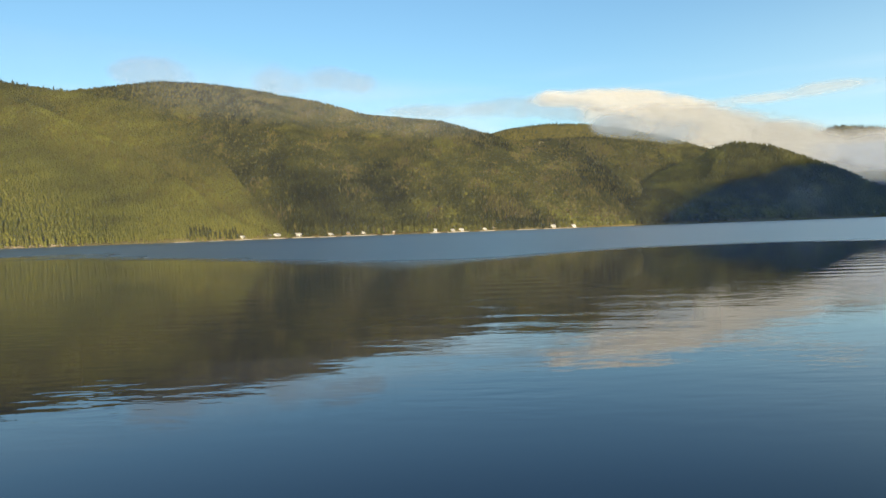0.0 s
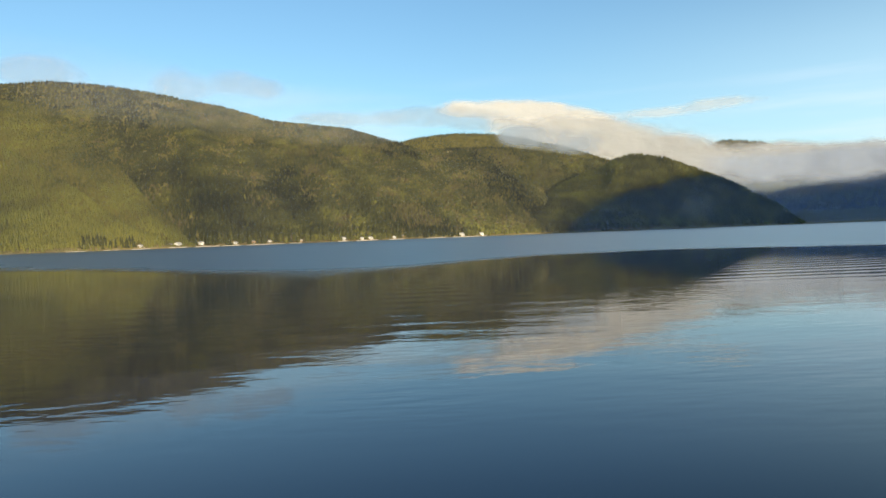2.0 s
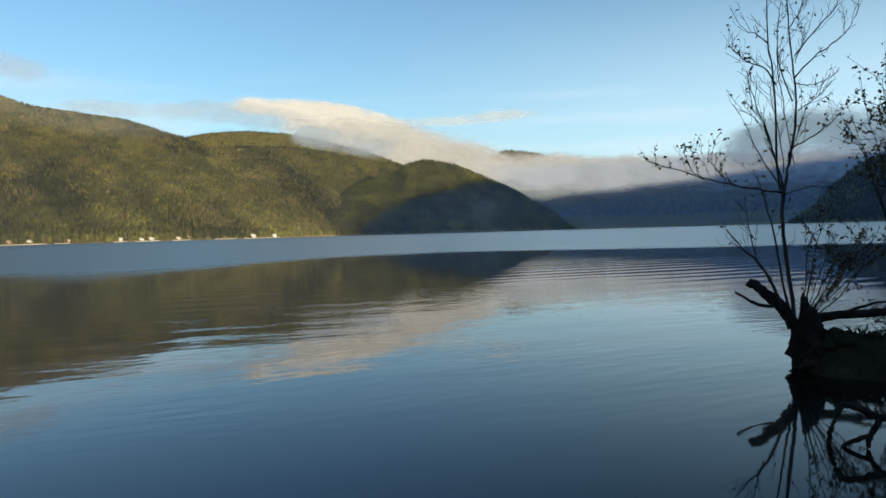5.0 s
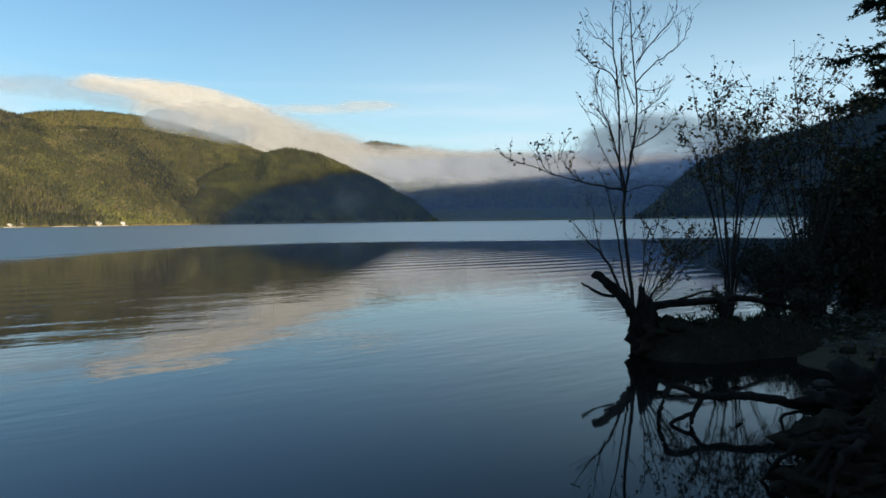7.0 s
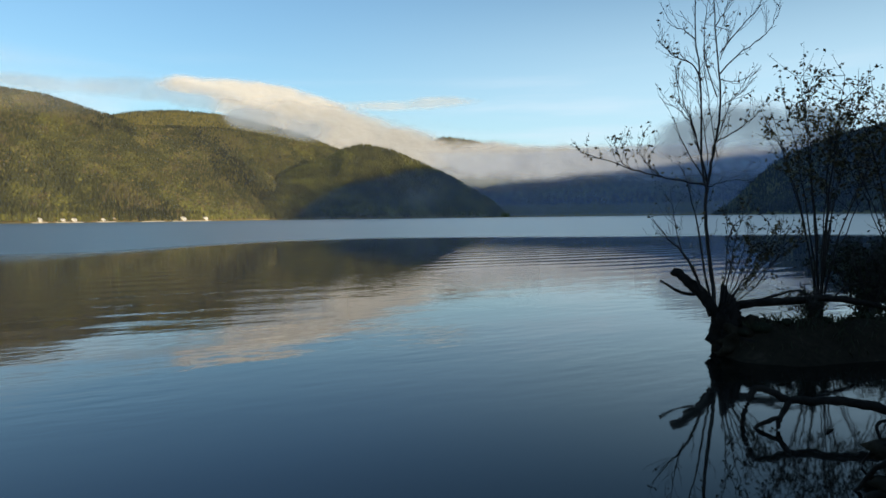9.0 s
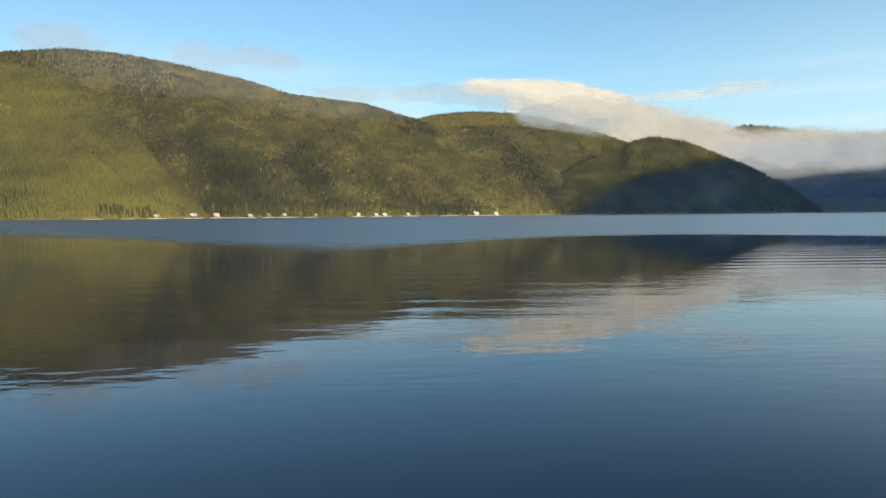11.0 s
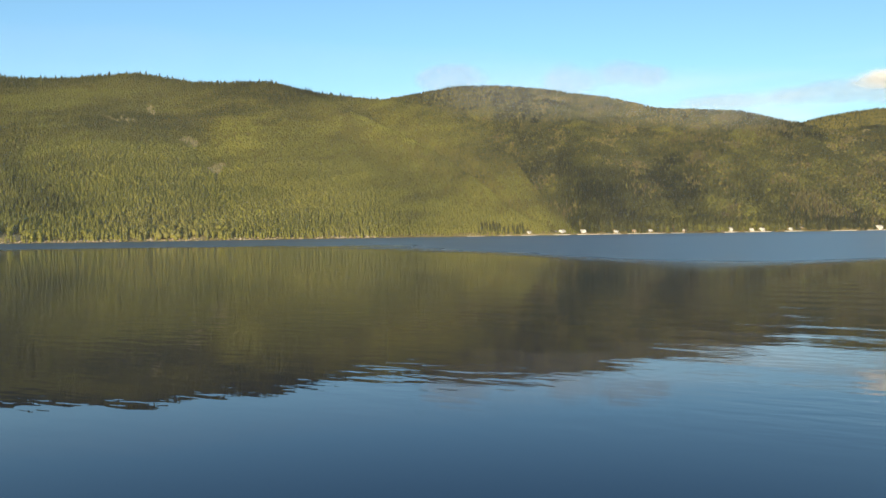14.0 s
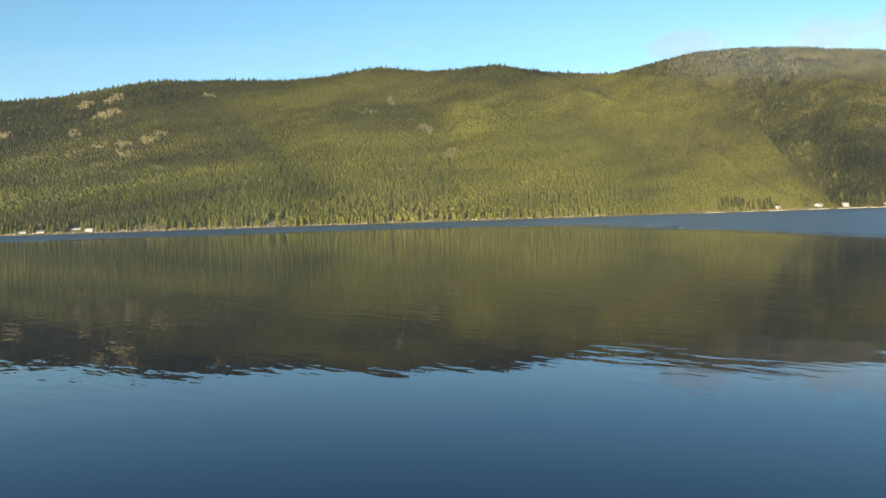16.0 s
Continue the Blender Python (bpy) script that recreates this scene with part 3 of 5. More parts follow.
def land_spot(land, az, inland):
    """The ground some metres behind the shore at a bearing."""
    near, far = np.interp(az, land.az, land.near), np.interp(az, land.az, land.far)
    x, y, z, _ = land.at(az, inland / (far - near))
    return float(x), float(y), float(z)


CLEARINGS = [(land_spot(land, c[0], c[1] * k), c[2] * 0.5 + 3.0) for land, c in COTTAGES for k in (0.9, 0.4)]

ridge_left.build("mountain_left", "long steep mountainside under mixed forest with pale bare rock patches", 120, 2)
ridge_middle.build("mountain_middle", "broad forested mountain behind the cottage shore")
ridge_back.build("mountain_back", "long forested slope beyond the bay under the cloud", 56)
ridge_high.build("mountain_high", "rounded forested summit half hidden by cloud", 24)
headland.build("headland", "dark wooded headland half in shadow dropping to the lake", 40)
far_ridge.build("mountain_far", "distant blue forested ridge under low cloud", 24)
far_summit.build("mountain_summit", "distant dark summit showing above the cloud bank", 16)
hill_right.build("hillside_near", "shaded forested hillside on the near shore", 40, 2)
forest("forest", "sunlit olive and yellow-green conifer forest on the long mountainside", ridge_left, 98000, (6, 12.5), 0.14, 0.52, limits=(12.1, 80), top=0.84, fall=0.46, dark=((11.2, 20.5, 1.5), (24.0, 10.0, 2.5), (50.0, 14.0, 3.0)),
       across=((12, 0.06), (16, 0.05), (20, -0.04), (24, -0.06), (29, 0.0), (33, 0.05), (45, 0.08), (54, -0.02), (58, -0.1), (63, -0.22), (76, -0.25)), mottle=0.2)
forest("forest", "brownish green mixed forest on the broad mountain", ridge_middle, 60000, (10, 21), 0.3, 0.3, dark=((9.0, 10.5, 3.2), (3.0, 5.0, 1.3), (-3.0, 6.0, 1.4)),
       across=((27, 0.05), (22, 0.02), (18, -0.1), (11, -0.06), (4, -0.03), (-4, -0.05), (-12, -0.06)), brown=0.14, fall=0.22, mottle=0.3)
forest("forest", "scattered taller conifers along the long crest", ridge_left, 900, (9, 22), 0.0, 0.3, limits=(26, 80), low=0.965, high=1.0)
forest("forest", "row of tall dark conifers along the cottage shore", ridge_middle, 420, (15, 26), 0.0, 0.3, limits=(-12, 12.3), high=0.035)
forest("forest", "row of tall dark conifers along the cottage shore", ridge_left, 36, (12, 18), 0.0, 0.27, limits=(15.2, 20), high=0.03)
forest("forest", "dull green and brown forest on the slope beyond the bay", ridge_back, 22000, (11, 20), 0.3, 0.2, brown=0.16, mottle=0.34, dark=((-16.0, 7.35, 0.75), (-23.0, 7.0, 1.0)))
forest("forest", "dull green forest on the cloud-topped summit", ridge_high, 5000, (12, 18), 0.2, 0.16, low=0.3)
forest("forest", "dark conifer forest on the headland", headland, 14000, (13, 24), 0.15, 0.36, mottle=0.3)
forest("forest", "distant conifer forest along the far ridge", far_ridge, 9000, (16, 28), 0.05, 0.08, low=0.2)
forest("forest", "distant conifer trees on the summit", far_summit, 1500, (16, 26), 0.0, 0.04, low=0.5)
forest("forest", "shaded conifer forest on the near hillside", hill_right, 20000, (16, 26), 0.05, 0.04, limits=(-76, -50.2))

# ---- clouds, and tinted sheets that paint haze ----
def cloud_sheet(name, label, material, radius, knots, seed, fray=0.35, depth=25.0, puff=False):
    """A bank of vapour, or a haze-painting sheet, along the far hills: knots are bearing and the lower and upper height
    in degrees.
    """
    k = np.array(sorted(knots), float)
    az = np.linspace(k[0, 0], k[-1, 0], 140)
    v = np.linspace(0, 1, 34)
    A, V = np.meshgrid(az, v, indexing="ij")
    lo, hi = np.interp(A, k[:, 0], k[:, 1]), np.interp(A, k[:, 0], k[:, 2])
    el = lo + (hi - lo) * V
    r = np.interp(A, *zip(*sorted(radius))) + depth * fractal(A * 0.6 + seed, el * 1.2, 4) 
    x, y = around(A, r)
    z = r * np.tan(np.radians(el)) + EYE_HEIGHT
    along = np.minimum(A - k[0, 0], k[-1, 0] - A) / (0.12 * (k[-1, 0] - k[0, 0]))
    edge = np.minimum(np.minimum(V / fray, (1 - V) / fray), along).clip(0, 1)
    if puff:
        edge = (1 - np.hypot(2 * (A - k[0, 0]) / (k[-1, 0] - k[0, 0]) - 1, 2 * V - 1)).clip(0, 1)
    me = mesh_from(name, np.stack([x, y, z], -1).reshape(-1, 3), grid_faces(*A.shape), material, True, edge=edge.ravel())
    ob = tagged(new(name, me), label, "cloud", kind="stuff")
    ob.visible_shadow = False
    return ob


def cloud_puffs(name, label, material, radius, puffs, step=0.22):
    """A heap of soft round billows melted into one bank: each bearing, height, half width and half height in degrees."""
    puffs = [(a, e, wa * 1.15, we * 1.2) for a, e, wa, we in puffs]
    p = np.array(puffs, float)
    az = np.arange((p[:, 0] - p[:, 2]).min(), (p[:, 0] + p[:, 2]).max() + step, step)
    el = np.arange((p[:, 1] - p[:, 3]).min(), (p[:, 1] + p[:, 3]).max() + step * 0.5, step * 0.5)
    A, E = np.meshgrid(az, el, indexing="ij")
    clear = np.ones_like(A)
    for a, e, wa, we in puffs:
        clear = clear * (1 - np.clip(1 - ((A - a) / wa) ** 2 - ((E - e) / we) ** 2, 0, 1) ** 1.5)
    x, y = around(A, radius)
    z = radius * np.tan(np.radians(E)) + EYE_HEIGHT
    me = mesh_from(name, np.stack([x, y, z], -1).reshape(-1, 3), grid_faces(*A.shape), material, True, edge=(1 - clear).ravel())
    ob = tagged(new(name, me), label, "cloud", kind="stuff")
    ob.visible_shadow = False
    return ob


FAR_AIR = ((-90, 4150), (90, 4150))
cloud_sheet("cloud_bank", "bright white cloud bank rolling over the hills", BODY_CLOUD, FAR_AIR,
            [(-9, 7.2, 9.8), (-12, 6.2, 9.9), (-15, 5.2, 9.9), (-18, 4.2, 9.5), (-21, 3.4, 9.1), (-24, 2.8, 8.4), (-27, 2.4, 7.4), (-30, 2.2, 6.8), (-33, 2.2, 6.5), (-37, 2.2, 6.3), (-44, 2.2, 6.1), (-53, 2.2, 5.9), (-64, 2.8, 6)], 2, 0.38)
cloud_puffs("cloud_bank", "bright billow of cloud above the rolling bank", CLOUD, 4230,
            [(-9.8, 10.3, 3.4, 0.8), (-12.4, 10.05, 3.4, 0.95), (-14.8, 9.6, 3.4, 1.05), (-17.0, 9.1, 3.2, 1.2), (-19.4, 8.7, 2.6, 1.0)])
cloud_puffs("cloud_bank", "soft cream billows of the cloud bank over the hills", BODY_CLOUD, 3990,
            [(-15.6, 7.9, 3.2, 1.7), (-18.4, 7.7, 3.4, 1.8), (-21.4, 7.2, 3.4, 1.8), (-24.4, 6.5, 3.4, 1.7), (-27.4, 5.4, 3.4, 1.6), (-31, 4.7, 4.2, 1.6), (-35, 4.5, 4.6, 1.55),
             (-39.5, 4.3, 5.0, 1.5), (-44.5, 4.2, 5.4, 1.45), (-49.5, 4.0, 5.4, 1.4), (-55, 4.0, 5.4, 1.4)])
cloud_puffs("cloud_bank", "low flat cloud lying across the far summits", BODY_CLOUD, 4225, [(-27.5, 5.6, 4.5, 1.2), (-31, 5.2, 4.5, 1.15), (-34.5, 5.1, 4.5, 1.15)])
cloud_puffs("cloud", "blue-grey cloud edge lying against the summit", SHADE_TINT_CLOUD, 3545, [(-13.9, 7.9, 2.2, 1.1), (-15.9, 7.6, 2.8, 1.3), (-18.2, 7.1, 2.8, 1.2)])
cloud_puffs("cloud", "grey tail of cloud trailing over the saddle", SHADE_GREY_MIST, 4215, [(-7.5, 9.8, 4.2, 1.0), (-3.6, 9.7, 5.0, 0.9), (-10.8, 9.2, 3.4, 1.1), (2, 9.7, 4.0, 0.7)])
cloud_puffs("cloud", "blue-grey heaped cloud above the far ridge", GREY_CLOUD, 3960,
            [(-47.6, 5.6, 2.6, 1.8), (-49.6, 6.3, 3.0, 2.1), (-51.8, 6.4, 3.2, 2.2), (-54.2, 6.3, 3.2, 2.1), (-57.0, 6.2, 3.2, 1.8)])
cloud_puffs("cloud", "small bright cloud patch over the far ridge", CLOUD, 3925, [(-51.3, 4.1, 1.4, 1.2), (-52.5, 3.9, 1.5, 1.0)])
cloud_puffs("cloud", "thin white streak of cloud", THIN_CLOUD, 4500, [(-24.5, 8.95, 6.5, 0.5), (-29.5, 9.3, 4, 0.5)])
cloud_puffs("mist", "wisp of grey mist over the summit", WISP, 3000, [(21.6, 12.3, 3.2, 1.6), (23.0, 12.6, 2.4, 1.2)])
cloud_puffs("mist", "wisp of grey mist over the summit", WISP, 2990, [(13.2, 12.3, 2.2, 1.7), (11.6, 12.0, 2.0, 1.2)])
cloud_puffs("mist", "faint wisp of mist over the ridge", WISP, 2980, [(9.0, 12.4, 2.6, 1.2), (6.8, 12.0, 2.2, 1.0)])
# pale tint hung in front of the crest to paint its haze
cloud_puffs("haze", "pale tinted sheet painting haze before the high summit", SUMMIT_HAZE_TINT, 1120, [(17, 11.4, 9, 2.6), (8, 10.6, 9, 2.4), (0, 9.0, 8, 1.8)], 0.4)
# see-through coloured sheets: airlight painted before the far ridge, shore and hillside
cloud_sheet("haze", "blue tinted sheet painting valley haze before the far ridge", FAR_HAZE_TINT, ((-90, 3880), (90, 3880)), [(-26, -0.4, 5.6), (-40, -0.4, 5.6), (-66, -0.4, 6.4)], 28, 0.12, 10)
cloud_sheet("haze", "thin tinted sheet painting haze over the far shore", THIN_HAZE_TINT,
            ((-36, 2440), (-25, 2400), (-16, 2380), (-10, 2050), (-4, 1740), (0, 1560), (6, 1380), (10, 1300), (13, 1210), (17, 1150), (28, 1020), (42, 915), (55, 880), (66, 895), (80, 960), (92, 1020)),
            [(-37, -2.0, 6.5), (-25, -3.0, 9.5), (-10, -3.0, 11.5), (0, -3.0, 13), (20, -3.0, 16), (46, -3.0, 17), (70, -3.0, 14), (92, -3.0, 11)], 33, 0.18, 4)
cloud_sheet("haze", "thin blue sheet painting haze before the shaded hillside", HILL_HAZE_TINT, ((-70, 90), (-68, 110), (-66, 300), (-64, 560), (-62, 980), (-58.4, 1660), (-54.3, 2150), (-50, 2300)),
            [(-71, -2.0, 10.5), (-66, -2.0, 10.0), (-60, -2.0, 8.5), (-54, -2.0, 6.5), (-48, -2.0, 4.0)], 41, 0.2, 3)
# sheet cut to the shadow's outline, painting blue airlight into it
cloud_sheet("haze", "thin blue sheet painting airlight in the headland's shade", SHADOW_BLUE_TINT, ((-36, 2460), (-13, 2460)), [(-16.6, -2.0, -0.2), (-18, -2.0, 1.3), (-20, -2.0, 2.5), (-22, -2.0, 3.3), (-26, -2.0, 4.4), (-29, -2.0, 4.4), (-31.5, -2.0, 3.0), (-35, -2.0, 0.9)], 44, 0.22, 3)
cloud_sheet("mist", "faint drifting mist against the headland", MIST, ((-36, 2420), (-15, 2420)), [(-29.6, 0.2, 2.6), (-27.5, 0.2, 3.2), (-24.8, 0.4, 3.0)], 47, 0.5, 3, True)

# ---- the near shore ----
class Shape:
    """Collects tubes, leaves and boxes into one mesh."""

    def __init__(self):
        self.verts, self.faces = [], []

    def tube(self, points, r0, r1, sides=6, wobble=0.0):
        pts = [Vector(p) for p in points]
        base, n = len(self.verts), len(pts)
        for i, p in enumerate(pts):
            way = (pts[min(i + 1, n - 1)] - pts[max(i - 1, 0)]).normalized()
            side = way.cross(Vector((0, 0, 1)) if abs(way.z) < 0.9 else Vector((1, 0, 0))).normalized()
            up = side.cross(way)
            r = r0 + (r1 - r0) * i / max(n - 1, 1)
            for k in range(sides):
                a = 2 * math.pi * k / sides
                q = r * (1 + random.uniform(-wobble, wobble))
                self.verts.append(p + side * (math.cos(a) * q) + up * (math.sin(a) * q))
        for i in range(n - 1):
            for k in range(sides):
                a, b = base + i * sides + k, base + i * sides + (k + 1) % sides
                self.faces.append((a, b, b + sides, a + sides))
        self.faces.append(tuple(base + k for k in reversed(range(sides))))
        self.faces.append(tuple(base + (n - 1) * sides + k for k in range(sides)))

    def leaf(self, at, way, size, wide=0.5):
        """A folded leaf: two triangles either side of the rib."""
        at, way = Vector(at), Vector(way).normalized()
        side = way.cross(Vector((random.uniform(-1, 1), random.uniform(-1, 1), random.uniform(-1, 1)))).normalized()
        fold = way.cross(side) * size * 0.12
        b = len(self.verts)
        mid = at + way * size * 0.5
        self.verts += [at, mid + side * size * wide * 0.5 + fold, at + way * size, mid - side * size * wide * 0.5 + fold]
        self.faces += [(b, b + 1, b + 2), (b, b + 2, b + 3)]

    def box(self, lo, hi):
        b = len(self.verts)
        self.verts += [Vector((x, y, z)) for x in (lo[0], hi[0]) for y in (lo[1], hi[1]) for z in (lo[2], hi[2])]
        self.faces += [tuple(b + i for i in f) for f in ((0, 1, 3, 2), (4, 6, 7, 5), (0, 4, 5, 1), (2, 3, 7, 6), (0, 2, 6, 4), (1, 5, 7, 3))]

    def mesh(self, name, material, smooth=True):
        me = bpy.data.meshes.new(name)
        me.from_pydata([tuple(v) for v in self.verts], [], self.faces)
        me.polygons.foreach_set("use_smooth", np.full(len(me.polygons), smooth))
        me.materials.append(material)
        me.update()
        return me


def part(name, shape, material, parent, label="", smooth=True):
    ob = new(name, shape.mesh(name, material, smooth))
    ob.parent = parent
    return tagged(ob, label)


def thing(name, at, label, category, group="", turn=0.0):
    ob = new(name)
    ob.empty_display_size = 0.2
    ob.matrix_basis = pose(*at, 0, 0, turn)
    return tagged(ob, label, category, group)


def bent(points, steps=4, shake=0.0):
    """A smooth line through the points (Catmull-Rom), with small random kinks."""
    p = [Vector(q) for q in points]
    p = [p[0] * 2 - p[1]] + p + [p[-1] * 2 - p[-2]]
    line = []
    for i in range(1, len(p) - 2):
        for s in range(steps):
            t = s / steps
            a, b, c, d = p[i - 1:i + 3]
            v = 0.5 * ((2 * b) + (c - a) * t + (2 * a - 5 * b + 4 * c - d) * t * t + (3 * b - a - 3 * c + d) * t ** 3)
            line.append(v + Vector((random.uniform(-1, 1), random.uniform(-1, 1), random.uniform(-1, 1))) * shake)
    line.append(p[-2])
    return line


# the bank: a low stony shore that runs past the walk's end of the lake, with a small mound reaching out into the water
SHORE_AT, SHORE_WAY, INLAND = Vector((0.0, 0.5, 0)), Vector((0.92, 0.392, 0)), Vector((0.392, -0.92, 0))


def mud_height(x, y):
    """A flat tongue of silt between the mound and the bank."""
    return (0.2 + 0.035 * (x - 8.4)) * np.exp(-(((x - 9.5) / 2.2) ** 4) - ((y - 4.25 - 0.3 * (x - 9.3)) / 0.7) ** 4) - 0.1 + 0.02 * fractal(x * 2, y * 2, 3)


def bank_height(x, y):
    x, y = np.asarray(x, float), np.asarray(y, float)
    s = x * SHORE_WAY.x + (y - 0.5) * SHORE_WAY.y
    d = x * INLAND.x + (y - 0.5) * INLAND.y
    d = d + 0.35 * fractal(s * 0.45 + 3, s * 0 + 1.5, 3)
    z = np.where(d > 0, 0.16 * d + 0.012 * d * d * (d < 12) + (d >= 12) * (1.73 + 0.2 * (d - 12)), 0.3 * d)
    z = z + 0.10 * fractal(x * 1.3, y * 1.3, 4) * np.clip(d + 0.6, 0, 1)
    a, b = np.array((7.28, 5.38)), np.array((9.8, 4.55))
    t = np.clip(((x - a[0]) * (b - a)[0] + (y - a[1]) * (b - a)[1]) / ((b - a) @ (b - a)), 0, 1)
    gap = np.hypot(x - a[0] - t * (b - a)[0], y - a[1] - t * (b - a)[1])
    mound = (0.56 - 0.12 * t) * np.exp(-(gap / (0.54 + 0.12 * t)) ** 2) - 0.14 + 0.2 * fractal(x * 2.3 + 7, y * 2.3, 4) * np.exp(-(gap / 0.7) ** 2)
    mud = mud_height(x, y)
    for cx, cy, wide, tall in ((4.6, 2.2, 0.5, 0.27), (5.5, 2.5, 0.6, 0.36), (6.5, 2.85, 0.6, 0.3), (4.05, 1.9, 0.4, 0.16)):     # rooty hummocks at the water's edge
        z = np.maximum(z, tall * np.exp(-((x - cx) ** 2 + (y - cy) ** 2) / wide ** 2) * (1 + 1.1 * fractal(x * 3.7, y * 3.7, 5)) - 0.1)
    return np.maximum(np.maximum(np.clip(z, -1.2, None), mound), mud)


def make_bank():
    s = np.concatenate([np.arange(-60, 1.9, 1.5), np.arange(2, 16, 0.1), np.arange(16.1, 150, 1.5)])
    d = np.concatenate([np.arange(-4.2, 4.0, 0.1), np.arange(4.05, 12, 0.5), np.arange(12, 66, 3.0)])
    S, D = np.meshgrid(s, d, indexing="ij")
    x = SHORE_AT.x + S * SHORE_WAY.x + D * INLAND.x
    y = SHORE_AT.y + S * SHORE_WAY.y + D * INLAND.y
    V = np.stack([x, y, bank_height(x, y)], -1).reshape(-1, 3)
    me = mesh_from("bank", V, grid_faces(*S.shape)[:, ::-1], SOIL, True)
    tagged(new("ground", me), "dark damp earth and gravel of the lake bank", "ground", kind="structure")


make_bank()


def make_mud():
    """The wet silt itself, a skin on the flat tongue."""
    X, Y = np.meshgrid(np.linspace(6.4, 11.2, 97), np.linspace(3.0, 5.6, 53), indexing="ij")
    Z = mud_height(X, Y) + 0.006
    me = mesh_from("mud", np.stack([X, Y, Z], -1).reshape(-1, 3), grid_faces(*X.shape), MUD, True)
    tagged(new("mud", me), "smooth brown silt between the mound and the bank", "mud", kind="structure")


make_mud()


def ground_z(x, y):
    return float(bank_height(x, y))


# the sapling on the mound
TREE_AT = Vector((6.81, 5.88, 1.97))
TREE_SIDE = Vector((math.cos(radians(-49.65)), math.sin(radians(-49.65)), 0))
TREE_DEEP = Vector((-math.sin(radians(-49.65)), math.cos(radians(-49.65)), 0))


def in_tree(path, deep=0.0):
    """Points given as sideways and upward metres from the main fork, spreading in depth along the way."""
    n = len(path)
    return [TREE_SIDE * u + Vector((0, 0, w + TREE_AT.z - 0.46)) + TREE_DEEP * (deep * i / max(n - 1, 1)) for i, (u, w) in enumerate(path)]


sapling = thing("sapling", (TREE_AT.x, TREE_AT.y, 0.46), "nearly bare young alder with a few dry leaves", "tree")
twigs, leaves = Shape(), Shape()


def sprig(start, way, long, thick, leafy, depth):
    """A twig that grows on upwards and splits again."""
    run = [Vector(start)]
    d = Vector(way).normalized()
    for k in range(5):
        d = (d + Vector((random.uniform(-0.28, 0.28), random.uniform(-0.28, 0.28), random.uniform(-0.14, 0.34)))).normalized()
        run.append(run[-1] + d * long / 5)
    twigs.tube(run, thick, 0.0018, 4)
    for q in run[2:]:
        if random.random() < 0.075 * leafy:
            leaves.leaf(q, (random.uniform(-1, 1), random.uniform(-1, 1), random.uniform(-1.2, 0.3)), random.uniform(0.03, 0.06), 0.6)
        if depth and random.random() < 0.6:
            side = Vector((random.uniform(-1, 1), random.uniform(-1, 1), random.uniform(-0.3, 0.9)))
            sprig(q, d * 0.8 + side * 0.8, long * random.uniform(0.3, 0.55), thick * 0.6, leafy, depth - 1)


def limb(name, radius, path, deep=0.0, twiggy=1.0, leafy=1.0, tip=0.25):
    line = bent(in_tree(path, deep), 4, 0.008)
    s = Shape()
    radius = radius if radius > 0.04 else radius * 0.7
    s.tube(line, radius, max(radius * tip, 0.003), 8 if radius > 0.03 else 6, 0.06)
    part(name, s, BARK if radius > 0.03 else TWIG, sapling)
    n = len(line)
    for i in range(n // 4 if radius < 0.04 else n // 2, n):
        for _ in range(1 if random.random() < 0.85 * twiggy else random.randrange(2)):
            way = (line[i] - line[i - 1]).normalized()
            out = Vector((random.uniform(-1, 1), random.uniform(-1, 1), random.uniform(-0.2, 0.8))).normalized()
            sprig(line[i], way * 0.8 + out * 0.7, random.uniform(0.1, 0.36), 0.003, leafy, 1)


limb("trunk", 0.036, [(0.09, -1.6), (0.02, -0.86), (-0.03, -0.39), (-0.01, 0.0), (0.03, 0.22), (0.11, 0.69), (0.12, 1.17), (0.07, 1.66), (0.05, 2.2), (0.03, 2.4)], 0.1, 0.7, 0.5, 0.08)
limb("limb", 0.022, [(-0.02, -0.12), (-0.07, 0.26), (-0.09, 1.23), (-0.15, 1.66), (-0.15, 2.2), (-0.13, 2.33)], 0.25, 0.9, 0.6)
limb("limb", 0.014, [(-0.07, 1.18), (-0.18, 1.36), (-0.34, 1.43), (-0.44, 1.52), (-0.54, 1.63)], -0.2)
limb("limb", 0.014, [(0.12, 1.24), (0.3, 1.44), (0.53, 1.6), (0.63, 1.7), (0.73, 1.87)], 0.15, 0.5, 0.3)
limb("limb", 0.012, [(0.12, 1.48), (0.34, 1.74), (0.49, 1.89), (0.57, 2.05)], -0.15, 0.5, 0.2)
limb("limb", 0.016, [(0.03, 0.33), (0.09, 0.47), (0.3, 0.6), (0.45, 0.72), (0.56, 0.84)], 0.3, 0.6)
limb("limb", 0.016, [(-0.01, 0.02), (-0.15, 0.58), (-0.26, 0.91), (-0.36, 1.26)], -0.3, 1.3)
limb("limb", 0.012, [(-0.01, -0.01), (-0.28, 0.47), (-0.39, 0.8)], 0.35, 1.3)
limb("limb", 0.009, [(0.11, 1.17), (0.24, 1.15), (0.37, 1.17)], 0.1, 0.5)
limb("limb", 0.02, [(-0.02, -0.03), (-0.26, 0.02), (-0.52, 0.08), (-0.85, 0.18), (-1.18, 0.31), (-1.43, 0.4)], -0.15, 1.2, 5.0)
limb("limb", 0.01, [(-0.85, 0.18), (-0.98, 0.27), (-1.05, 0.43)], 0.1, 1.0, 5.0)
limb("limb", 0.01, [(-0.52, 0.08), (-0.69, 0.24), (-0.82, 0.43)], 0.2, 1.0, 4.4)
